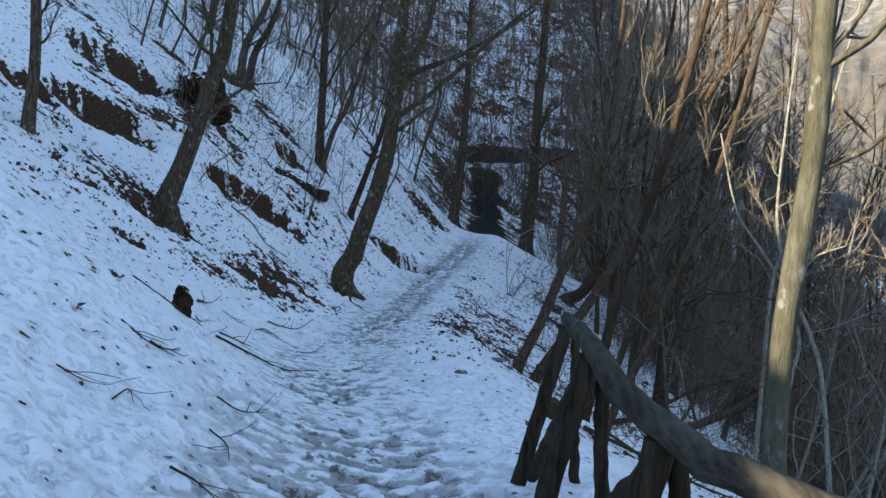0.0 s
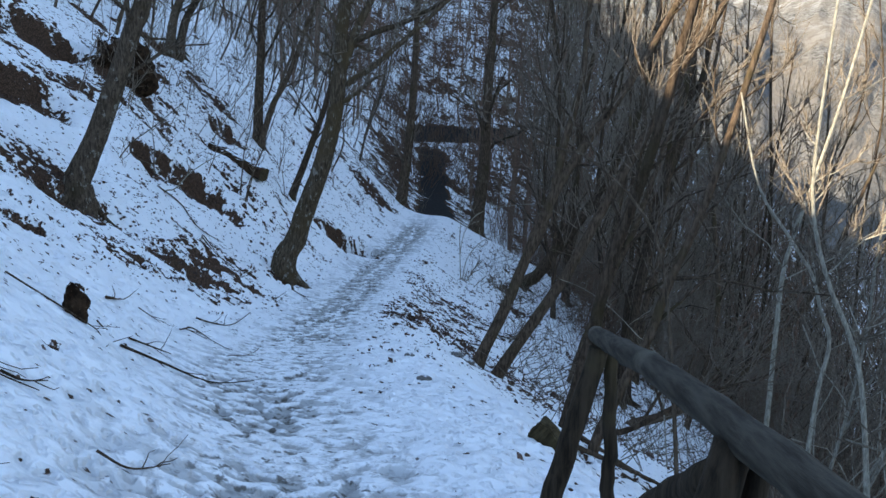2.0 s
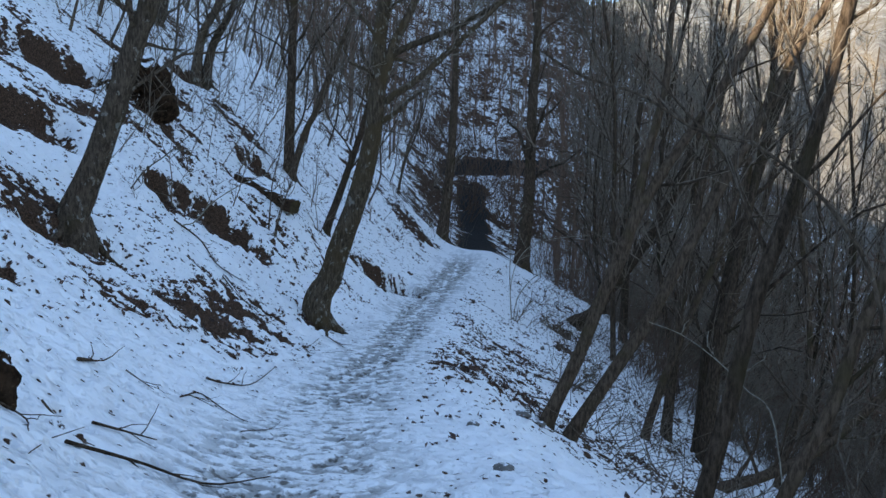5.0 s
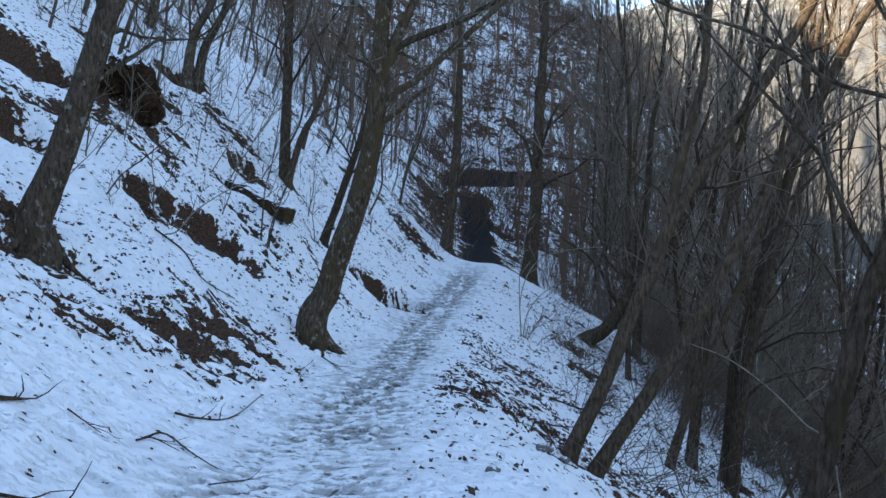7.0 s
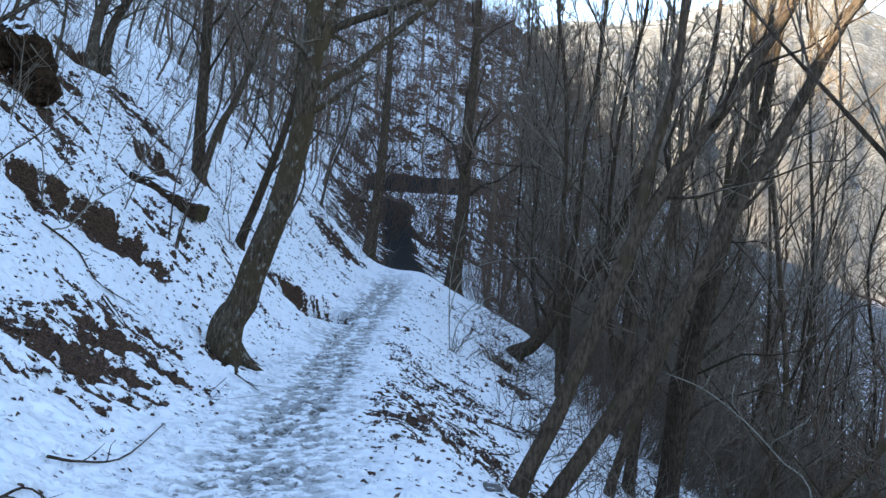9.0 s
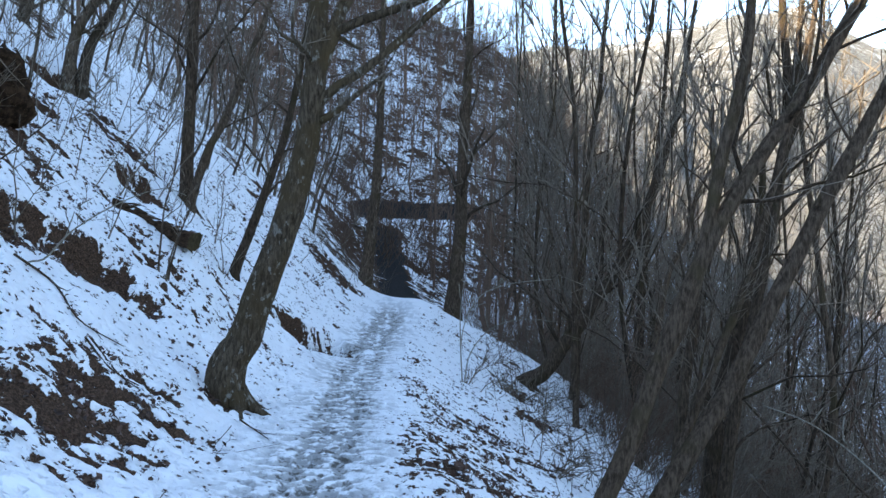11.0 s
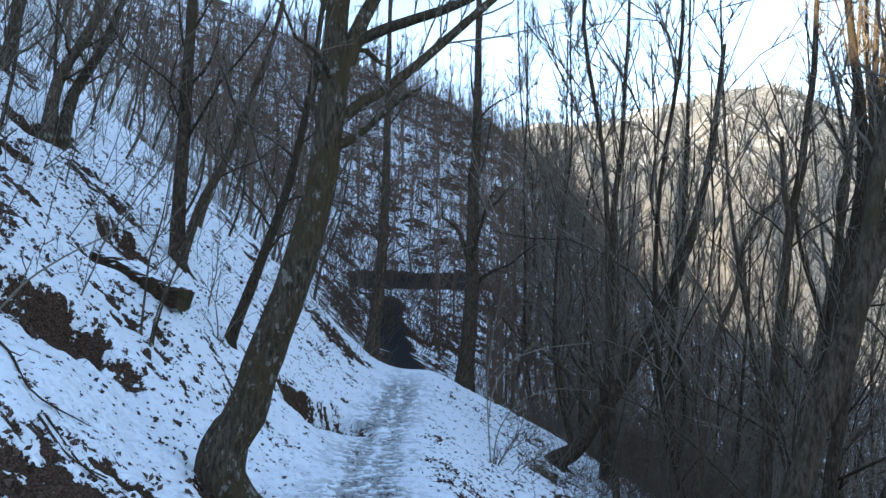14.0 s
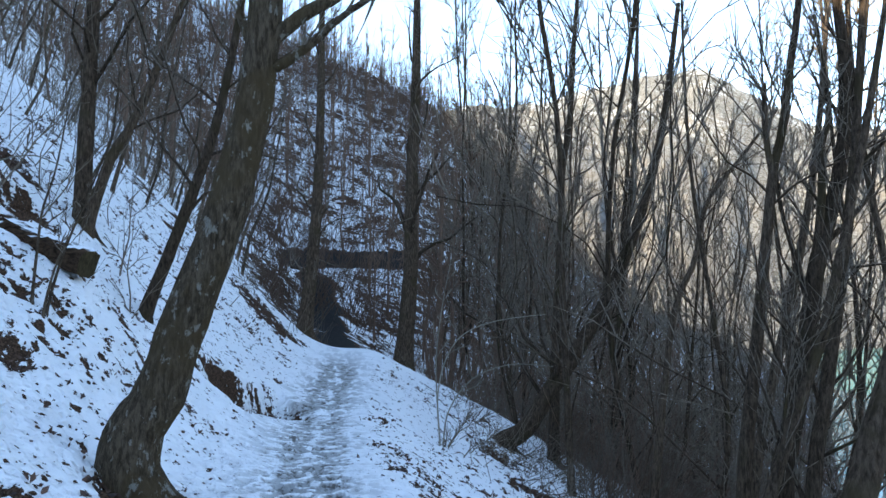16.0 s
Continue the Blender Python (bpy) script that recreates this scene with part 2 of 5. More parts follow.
def ground_material():
    m, nt, bsdf = material("snow_leaves_and_mud")
    vec = coords(nt)
    litter = node(nt, "ShaderNodeAttribute", attr="litter").outputs["Fac"]
    trod = node(nt, "ShaderNodeAttribute", attr="trod").outputs["Fac"]
    dip = node(nt, "ShaderNodeAttribute", attr="dip").outputs["Fac"]
    leafy = noise_of(nt, vec, 42, 2)
    # fallen leaves and earth that break the snow
    clump = noise_of(nt, vec, 1.1, 3)
    spots = noise_of(nt, coords(nt, (1, 1, 1.6)), 5.2, 5, 0.6)
    fine = noise_of(nt, vec, 17, 4, 0.6)
    show = calc(nt, "ADD", calc(nt, "MULTIPLY", spots, 0.62), calc(nt, "ADD", calc(nt, "MULTIPLY", fine, 0.2), calc(nt, "MULTIPLY", clump, 0.18)))
    coarse = node(nt, "ShaderNodeAttribute", attr="coarse").outputs["Fac"]
    gone = node(nt, "ShaderNodeAttribute", attr="gone").outputs["Fac"]
    broad = calc(nt, "ADD", calc(nt, "MULTIPLY", noise_of(nt, vec, 0.5, 3, 0.6), 0.45), calc(nt, "MULTIPLY", noise_of(nt, vec, 2.6, 4, 0.7), 0.55))
    show = calc(nt, "ADD", calc(nt, "MULTIPLY", show, calc(nt, "SUBTRACT", 1.0, coarse)), calc(nt, "MULTIPLY", broad, coarse))
    show = calc(nt, "ADD", show, calc(nt, "MULTIPLY", calc(nt, "SUBTRACT", litter, 0.5), 0.26))
    earth = span(nt, show, 0.545, 0.565)
    # holes that drips and twigs have melted into the snow
    wobble = nt.nodes.new("ShaderNodeVectorMath")
    wobble.operation = "MULTIPLY_ADD"
    nt.links.new(node(nt, "ShaderNodeTexNoise", [("Vector", vec)], Scale=14.0, Detail=2.0).outputs["Color"], wobble.inputs[0])
    wobble.inputs[1].default_value = (0.09, 0.09, 0.09)
    nt.links.new(vec, wobble.inputs[2])
    cell = [node(nt, "ShaderNodeTexVoronoi", [("Vector", wobble.outputs[0])], Scale=s).outputs["Distance"] for s in (6.5, 13.0)]
    where = [span(nt, noise_of(nt, vec, s, 2), 0.28, 0.46) for s in (1.6, 2.7)]
    hole = calc(nt, "MAXIMUM", calc(nt, "MULTIPLY", span(nt, cell[0], 0.52, 0.02), where[0]), calc(nt, "MULTIPLY", span(nt, cell[1], 0.55, 0.02), calc(nt, "MULTIPLY", where[1], 0.55)))
    near = calc(nt, "SUBTRACT", 1.0, coarse)
    hole = calc(nt, "MULTIPLY", hole, near)
    dark = calc(nt, "MULTIPLY", span(nt, litter, 0.12, 0.6, 0.78, 0.52, False), 1.0)
    rim = calc(nt, "ADD", calc(nt, "MULTIPLY", calc(nt, "SUBTRACT", noise_of(nt, vec, 9, 4, 0.6), 0.5), 0.62), calc(nt, "MULTIPLY", calc(nt, "SUBTRACT", noise_of(nt, vec, 30, 2), 0.5), 0.16))
    earth = calc(nt, "MAXIMUM", earth, span(nt, calc(nt, "ADD", gone, rim), 0.0, 0.035))
    earth = calc(nt, "MAXIMUM", earth, calc(nt, "MULTIPLY", span(nt, hole, dark, calc(nt, "ADD", dark, 0.12)), span(nt, trod, 0.25, 0.8, 1.0, 0.25)))
    brown = mix(nt, span(nt, leafy, 0.4, 0.62), (0.044, 0.026, 0.0175), (0.118, 0.070, 0.047))
    # past the brow the track is dark tar
    brown = mix(nt, span(nt, litter, 0.95, 1.15), brown, mix(nt, fine, (0.018, 0.017, 0.017), (0.048, 0.044, 0.041)))
    # the trodden line: slush and mud in the footprints, plus shade painted in dips
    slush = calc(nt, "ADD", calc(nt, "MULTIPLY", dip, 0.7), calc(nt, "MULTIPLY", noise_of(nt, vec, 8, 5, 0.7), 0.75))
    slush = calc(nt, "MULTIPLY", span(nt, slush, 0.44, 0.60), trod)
    wet = mix(nt, fine, (0.20, 0.195, 0.18), (0.38, 0.375, 0.36))
    tone = noise_of(nt, vec, 3.1, 5)
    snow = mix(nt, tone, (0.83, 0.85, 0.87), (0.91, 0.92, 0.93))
    # snow greys with dip depth, a stand-in for shade in the hollows
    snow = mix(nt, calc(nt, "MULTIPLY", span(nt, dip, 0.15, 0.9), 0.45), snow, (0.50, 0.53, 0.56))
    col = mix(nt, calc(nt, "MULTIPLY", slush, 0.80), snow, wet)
    mud = calc(nt, "ADD", noise_of(nt, vec, 9.5, 4, 0.6), calc(nt, "MULTIPLY", dip, 0.12))
    col = mix(nt, calc(nt, "MULTIPLY", span(nt, mud, 0.575, 0.67), span(nt, trod, 0.3, 0.9, 0.0, 0.9)), col, mix(nt, leafy, (0.070, 0.060, 0.050), (0.15, 0.132, 0.112)))
    col = mix(nt, earth, col, brown)
    nt.links.new(col, bsdf.inputs["Base Color"])
    nt.links.new(span(nt, earth, 0, 1, 0.55, 0.95), bsdf.inputs["Roughness"])
    nt.links.new(span(nt, earth, 0, 1, 0.2, 0.03), bsdf.inputs["Specular IOR Level"])
    soft = calc(nt, "MULTIPLY", noise_of(nt, vec, 4.5, 2, 0.4), 0.8)
    grain = calc(nt, "ADD", calc(nt, "MULTIPLY", noise_of(nt, vec, 22, 3, 0.5), 0.22), soft)
    grain = calc(nt, "SUBTRACT", grain, calc(nt, "MULTIPLY", hole, 1.1))
    grain = calc(nt, "ADD", grain, calc(nt, "MULTIPLY", leafy, calc(nt, "MULTIPLY", earth, 0.5)))
    bump(nt, bsdf, grain, 0.8, 0.06)
    return m


def leaf_material():
    m, nt, bsdf = material("dead_leaves")
    geo = nt.nodes.new("ShaderNodeNewGeometry")
    r = geo.outputs["Random Per Island"]
    col = mix(nt, r, (0.032, 0.017, 0.012), (0.13, 0.066, 0.044))
    nt.links.new(col, bsdf.inputs["Base Color"])
    bsdf.inputs["Roughness"].default_value = 0.75
    return m


def mountain_material():
    m, nt, bsdf = material("winter_woods_and_rock")
    vec = coords(nt)
    broad = noise_of(nt, vec, 0.006, 5, 0.6)
    mid = noise_of(nt, vec, 0.05, 7, 0.75)
    trees = noise_of(nt, coords(nt, (1, 1, 0.5)), 0.26, 4, 0.75)
    woods = mix(nt, span(nt, trees, 0.38, 0.62), (0.115, 0.106, 0.098), (0.32, 0.302, 0.282))
    woods = mix(nt, span(nt, broad, 0.45, 0.6), woods, (0.235, 0.205, 0.178))
    geo = nt.nodes.new("ShaderNodeNewGeometry")
    steep = node(nt, "ShaderNodeSeparateXYZ", [(0, geo.outputs["Normal"])]).outputs[2]
    rock = mix(nt, span(nt, mid, 0.4, 0.65), (0.16, 0.15, 0.14), (0.36, 0.34, 0.31))
    col = mix(nt, span(nt, calc(nt, "ADD", steep, calc(nt, "MULTIPLY", mid, 0.5)), 0.95, 0.80), woods, rock)
    snow = span(nt, calc(nt, "ADD", calc(nt, "MULTIPLY", mid, 0.75), calc(nt, "MULTIPLY", broad, 0.5)), 0.63, 0.75)
    high = span(nt, node(nt, "ShaderNodeSeparateXYZ", [(0, vec)]).outputs[2], 40, 380, 0.05, 0.65)
    col = mix(nt, calc(nt, "MULTIPLY", snow, high), col, (0.80, 0.82, 0.84))
    nt.links.new(col, bsdf.inputs["Base Color"])
    bsdf.inputs["Roughness"].default_value = 1.0
    bsdf.inputs["Specular IOR Level"].default_value = 0.0
    bump(nt, bsdf, calc(nt, "ADD", calc(nt, "MULTIPLY", trees, 5.0), calc(nt, "MULTIPLY", mid, 8.0)), 1.0, 1.0)
    return m


def water_material():
    m, nt, bsdf = material("turquoise_lake")
    rip = noise_of(nt, coords(nt, (1, 1, 1)), 0.3, 4)
    col = mix(nt, noise_of(nt, coords(nt), 0.01, 3), (0.04, 0.20, 0.185), (0.09, 0.30, 0.27))
    nt.links.new(col, bsdf.inputs["Base Color"])
    bsdf.inputs["Roughness"].default_value = 0.15
    bump(nt, bsdf, rip, 0.2, 0.2)
    return m


SOIL, LOG, GROUND = soil_material(), log_material(), ground_material()
LEAVES, MOUNTAIN, WATER = leaf_material(), mountain_material(), water_material()
RAIL = rail_material("weathered_rail_wood", (0.026, 0.021, 0.016), (0.080, 0.068, 0.053), 1)
POST = rail_material("dark_post_wood", (0.013, 0.009, 0.006), (0.055, 0.039, 0.026), 2)
CUT = rail_material("cut_wood", (0.025, 0.018, 0.009), (0.085, 0.062, 0.032), 2)
STONE, _nt, _b = material("grey_stone")
_n = noise_of(_nt, coords(_nt), 6, 7, 0.65)
_c, _k = snow_top(_nt, mix(_nt, _n, (0.05, 0.045, 0.04), (0.17, 0.155, 0.14)), 0.85, 1.0)
_nt.links.new(_c, _b.inputs["Base Color"])
bump(_nt, _b, _n, 0.7, 0.03)


# ---- ground, mountain, lake ----
def spread(lo, fine_lo, fine_hi, hi, cell, grow):
    mid = np.arange(fine_lo, fine_hi + cell, cell)
    out, inn, c = [], [], cell
    while (out[-1] if out else mid[-1]) < hi:
        c *= grow
        out.append((out[-1] if out else mid[-1]) + c)
    c = cell
    while (inn[-1] if inn else mid[0]) > lo:
        c *= grow
        inn.append((inn[-1] if inn else mid[0]) - c)
    return np.concatenate([inn[::-1], mid, out])


def sheet(name, xyz, rows, cols, mat):
    idx = np.arange(rows * cols).reshape(rows, cols)
    quads = np.stack([idx[:-1, :-1], idx[:-1, 1:], idx[1:, 1:], idx[1:, :-1]], -1).reshape(-1, 4)
    me = bpy.data.meshes.new(name)
    me.vertices.add(rows * cols)
    me.vertices.foreach_set("co", xyz.astype(np.float32).ravel())
    me.loops.add(quads.size)
    me.loops.foreach_set("vertex_index", quads.astype(np.int32).ravel())
    me.polygons.add(len(quads))
    me.polygons.foreach_set("loop_start", np.arange(0, quads.size, 4, dtype=np.int32))
    me.update(calc_edges=True)
    me.polygons.foreach_set("use_smooth", np.ones(len(quads), dtype=bool))
    me.materials.append(mat)
    return new(name, me)


# broken banks: both ends of the lip, with the fall on its right-hand side, the drop and how far the cut runs out
SCARPS = ((-7.2, 17.5, -5.9, 19.6, 0.62, 0.9), (-5.95, 18.8, -5.6, 19.7, 0.30, 0.4), (-5.45, 18.9, -5.15, 19.4, 0.26, 0.3), (-4.1, 24.3, -2.75, 26.5, 0.85, 0.7),
          (-6.75, 12.2, -5.75, 14.0, 0.42, 0.5), (-11.3, 18.3, -9.3, 20.2, 0.75, 1.0), (-9.75, 14.9, -8.7, 17.1, 0.75, 0.9), (-10.2, 13.8, -9.4, 14.8, 0.5, 0.6),
          (-5.8, 6.9, -5.3, 7.8, 0.30, 0.4), (-7.15, 23.4, -6.65, 24.5, 0.5, 0.5), (-8.85, 26.3, -8.15, 26.9, 0.5, 0.5),
          (-10.0, 18.6, -9.3, 18.9, 0.4, 0.5), (1.6, 28.3, 2.75, 28.9, 0.55, 0.6), (-5.35, 9.2, -4.95, 9.8, 0.26, 0.3), (-3.9, 30.2, -3.5, 30.7, 0.3, 0.4),
          (-8.9, 23.4, -8.2, 23.6, 0.35, 0.4), (-10.3, 26.4, -9.4, 27.6, 0.5, 0.6))
# leaf-strewn spots where the earth shows through: place, reach, strength
BARE_SPOTS = ((-4.75, 12.2, 0.75, 0.8), (-4.42, 13.3, 0.75, 0.85), (-4.5, 15.2, 0.7, 0.8), (-5.0, 11.5, 0.6, 0.7), (-4.35, 14.3, 0.6, 0.8), (-4.4, 9.0, 0.7, 0.6), (-4.15, 16.6, 0.6, 0.7),
              (-3.2, 18.45, 0.4, 1.0), (-3.45, 15.35, 0.3, 0.9), (-3.75, 17.3, 0.4, 0.7), (-6.25, 13.0, 0.75, 1.3), (-3.55, 17.8, 0.42, 1.2), (-8.6, 17.9, 0.6, 0.9), (2.3, 25.7, 1.1, 1.1), (2.75, 23.5, 1.2, 0.9), (1.5, 20.5, 1.0, 0.7),
              (-0.6, 25.2, 0.5, 0.6), (-0.25, 20.3, 0.5, 0.8), (-0.35, 14.4, 0.3, 0.7), (-0.3, 17.6, 0.4, 0.7), (0.5, 18.5, 0.7, 0.6), (0.8, 15.6, 0.6, 0.5), (-3.0, 5.9, 0.5, 0.6),
              (-3.3, 33.5, 1.5, 0.9), (-2.9, 30.0, 0.8, 0.6), (-2.6, 39.5, 1.5, 1.4), (-3.1, 51.0, 1.6, 1.5), (-3.5, 54.5, 1.7, 1.6), (-4.3, 57.5, 2.2, 1.4), (-3.3, 61.0, 1.5, 1.3), (1.0, 52.0, 1.5, 1.3), (1.3, 57.0, 2.2, 1.3), (2.8, 62.0, 2.6, 1.2), (3.4, 38.0, 1.6, 0.9), (-2.75, 27.6, 0.7, 0.7), (-9.4, 17.2, 1.1, 0.8), (-8.4, 20.0, 1.2, 0.8), (-7.2, 25.4, 0.8, 0.7),
              (-10.5, 24.5, 2.0, 0.5), (-11.5, 31, 2.2, 0.6), (-5.1, 29, 1.5, 0.6), (-7.6, 33.5, 2.0, 0.6))


def broken_banks(x, y):
    """How far the ground is cut away under the lips, and how bare of snow it is there."""
    cut, bare = np.zeros_like(x), np.zeros_like(x)
    wob = 0.30 * (fbm(x * 1.9, y * 1.9, 3, 91) - 0.44) + 0.10 * (vnoise(x * 7, y * 7, 94) - 0.5)
    for ax, ay, bx, by, drop, run in SCARPS:
        length = math.hypot(bx - ax, by - ay)
        tx, ty = (bx - ax) / length, (by - ay) / length
        along = (x - ax) * tx + (y - ay) * ty + wob
        off = (x - ax) * ty - (y - ay) * tx + wob + 0.12 * drop * np.sin(along * 2.3)
        window = step(along, -0.25, 0.3) * (1 - step(along, length - 0.3, length + 0.25))
        here = window * step(off, -0.03, 0.16)
        cut = np.maximum(cut, drop * here * np.exp(-np.maximum(off, 0) / run))
        bare = np.maximum(bare, window * step(off, -0.10, 0.02) * (1 - step(off, 0.9 * drop, 1.5 * drop + 0.15)))
    return cut, bare


def surface(x, y):
    """The snow's surface with its dimples; also how trodden, how dimpled and how leaf-strewn it is."""
    u = x - trail_x(y)
    worn = np.exp(-((u + 0.05) / soft_table(y, (4, 12, 20), (0.95, 0.80, 0.72))) ** 2)
    trod = np.clip(worn * 1.1, 0, 1) * (1 - step(y, 30, 36))
    wx, wy = x + 0.10 * vnoise(x * 6, y * 6, 31), y + 0.10 * vnoise(x * 6 + 5, y * 6, 32)
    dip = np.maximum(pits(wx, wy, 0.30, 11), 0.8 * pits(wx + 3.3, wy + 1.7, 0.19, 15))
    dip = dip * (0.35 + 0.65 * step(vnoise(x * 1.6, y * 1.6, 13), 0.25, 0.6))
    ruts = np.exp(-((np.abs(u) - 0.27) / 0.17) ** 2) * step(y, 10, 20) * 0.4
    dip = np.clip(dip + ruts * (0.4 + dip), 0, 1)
    flat = np.exp(-(u / 1.7) ** 2)
    side = step(np.abs(u + 0.1), 1.2, 2.6)
    lumps = 0.18 * (fbm(x * 1.3, y * 1.3, 4, 21) - 0.47) + 0.11 * (fbm(x * 4.5, y * 4.5, 3, 22) - 0.44)
    z = ground(x, y) - dip * (0.030 + 0.06 * worn) * flat * (1 - step(y, 20, 34)) + lumps * side + 0.06 * (fbm(x * 2.4, y * 2.4, 4, 23) - 0.46) * step(np.abs(u), 0.5, 1.2)
    old = pits(x * 1.0 + 9.2, y + 4.4, 0.42, 19) * step(-u, 0.9, 1.4) * (1 - step(-u, 2.6, 3.6))
    z = z - 0.05 * worn - 0.045 * old
    close = (1 - step(y, 26, 34)) * step(np.abs(u), 0.5, 1.0)
    crumbs = 0.10 * (fbm(x * 5.5, y * 5.5, 3, 51) - 0.40) - 0.035 * pits(wx * 1.1, wy * 1.1, 0.20, 53) * step(vnoise(x * 1.1, y * 1.1, 57), 0.3, 0.6)
    z = z + close * crumbs
    wide = fbm(x / 2.6 + 3, y / 2.6, 3, 41)
    left = step(-u, 1.1, 2.6)
    right = step(u, 0.5, 1.1) * step(y, 10, 14) + step(u, 2.6, 3.4) * (1 - step(y, 9, 13))
    litter = 0.18 + 0.22 * left * (0.2 + wide * 1.35) + right * (0.16 + 0.7 * (wide - 0.42)) + 0.16 * step(u, 7, 13)
    litter = litter + 0.10 * left * step(y, 22, 32)
    litter = litter - 0.22 * np.exp(-((u + 1.6) / 0.8) ** 2) * (1 - step(y, 8, 16))
    litter = litter + 0.10 * step(y, 10, 15) * (1 - step(y, 30, 36)) * step(np.abs(u), 0.65, 1.1) * (1 - step(-u, 1.6, 2.6))
    # patches where the snow has gone down to the earth
    lobes = 0.50 * fbm(x * 1.9 + 2, y * 1.9, 3, 81) + 0.30 * fbm(x * 5.5, y * 5.5, 2, 84) + 0.30 * vnoise(x * 10, y * 10, 87)
    gone = 1.5 * (lobes - 0.51) - 0.32 + 0.16 * left * step(wide, 0.35, 0.6) + 0.10 * right * step(wide, 0.35, 0.55) + 0.06 * step(np.abs(u), 0.8, 1.2) * step(y, 9, 14)
    for bx, by, size, force in BARE_SPOTS:
        gone = gone + 0.36 * force * np.exp(-(((x - bx) / size) ** 2 + ((y - by) / size) ** 2) * 1.3)
    cut, face = broken_banks(x, y)
    gone = np.maximum(gone - (0.15 + 0.15 * step(y, 10, 16)) * np.clip(worn * 1.2, 0, 1), (face - 0.57) * 0.42 + 0.95 * face * (lobes - 0.53))
    z = z - cut - 0.055 * step(gone, -0.06, 0.10) * (1 - step(y, 40, 60))
    spur = step(y, 56, 66)
    litter = litter * (1 - spur) + spur * (0.70 + 0.10 * step(x, 1, 10))
    litter = litter + 0.25 * step(u, 3.5, 6) * step(y, 34, 44) * (1 - spur)
    # beyond the brow the track is bare earth; a band across the bank behind is as dark
    bare = np.exp(-((x + 0.45 * (fbm(x / 1.7, y / 2.2, 3, 47) - 0.44) - np.interp(y, (36, 45, 52, 60, 66), (-0.7, -0.75, -1.15, -1.5, -1.75))) / 1.0) ** 4) * step(y, 36.6, 37.6) * (1 - step(y, 63, 66))
    bank = step(z, 1.4, 1.6) * (1 - step(z, 2.6, 3.0)) * step(y, 60, 64) * step(x, -4.5, -3) * (1 - step(x, 4, 8))
    rag = 0.85 + 0.3 * step(fbm(x / 0.9, y / 1.3, 3, 45), 0.30, 0.50)
    litter = litter + 0.42 * np.exp(-((x + 1.2) / 4.5) ** 4) * step(y, 38, 41) * (1 - spur) * (1 - np.clip(bare + bank, 0, 1))
    litter = litter + 1.1 * np.clip(bare + bank, 0, 1) * rag
    litter = litter * (1 - step(-z, 24, 34)) + 0.90 * step(-z, 24, 34)
    return z, trod, dip * flat, np.clip(litter, 0, 2), np.clip(gone, -0.5, 0.5)


xs = spread(-260, -8.2, 2.4, 3000, 0.044, 1.05)
ys = spread(-260, 0.8, 26.0, 3000, 0.044, 1.055)
beyond = [ys[ys < 29.5][-1]]
while beyond[-1] < 70:
    beyond.append(beyond[-1] + 0.25)
while beyond[-1] < 3000:
    beyond.append(beyond[-1] + 0.055 * (beyond[-1] - 65.5))
ys = np.concatenate([ys[ys < 29.5], beyond[1:]])
gx, gy = np.meshgrid(xs, ys)
gz, g_trod, g_dip, g_litter, g_gone = surface(gx, gy)
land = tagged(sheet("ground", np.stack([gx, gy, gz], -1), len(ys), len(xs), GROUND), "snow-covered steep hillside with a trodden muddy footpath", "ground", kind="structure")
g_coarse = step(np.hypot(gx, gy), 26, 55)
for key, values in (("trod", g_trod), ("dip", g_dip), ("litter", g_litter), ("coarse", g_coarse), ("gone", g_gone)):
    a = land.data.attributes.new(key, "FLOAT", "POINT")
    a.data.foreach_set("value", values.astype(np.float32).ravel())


def lie(x, y):
    """Height of the built ground at one place."""
    return float(surface(np.array([float(x)]), np.array([float(y)]))[0][0])


def mountains():
    bearing = np.radians(np.concatenate([np.arange(-10, 70, 0.25), np.arange(70, 350, 2.0), [350]]))
    s = np.linspace(0, 1.25, 110)
    b, s = np.meshgrid(bearing, s)
    deg = np.degrees(b)
    top = np.interp(deg, (-10, 0, 10, 13, 20, 25, 27.5, 29, 31, 34, 40, 60, 90, 180, 350), (12, 12, 12.2, 12.4, 13.6, 14.2, 14.4, 13.6, 12.2, 10.4, 9.6, 9, 9, 7, 12))
    near = np.interp(deg, (-10, 14, 42, 120, 350), (220, 220, 640, 640, 220))
    r = near + (1540 - near) * s + 60 * (fbm(deg / 6 + 3, s * 3, 3, 61) - 0.45)
    crest = 1540 * np.tan(np.radians(top)) + 60
    z = -60 + crest * np.where(s < 1, s ** 1.15, 1 - 1.2 * (s - 1))
    rid = fbm(deg / 4.0, s * 1.6 + deg / 30, 5, 62) - 0.47
    z = z + 150 * rid * np.clip(s * 1.6, 0, 1) * np.where(s < 1, 1 - 0.72 * s, 0.28) + 14 * (fbm(deg * 1.3, s * 14, 4, 63) - 0.47) * np.clip(s * 3, 0, 1)
    xyz = np.stack([r * np.sin(b), r * np.cos(b), z], -1)
    tagged(sheet("backdrop_mountain", xyz, *b.shape, MOUNTAIN), "sunlit wooded mountainside with snow patches across the valley", "mountain", kind="structure")


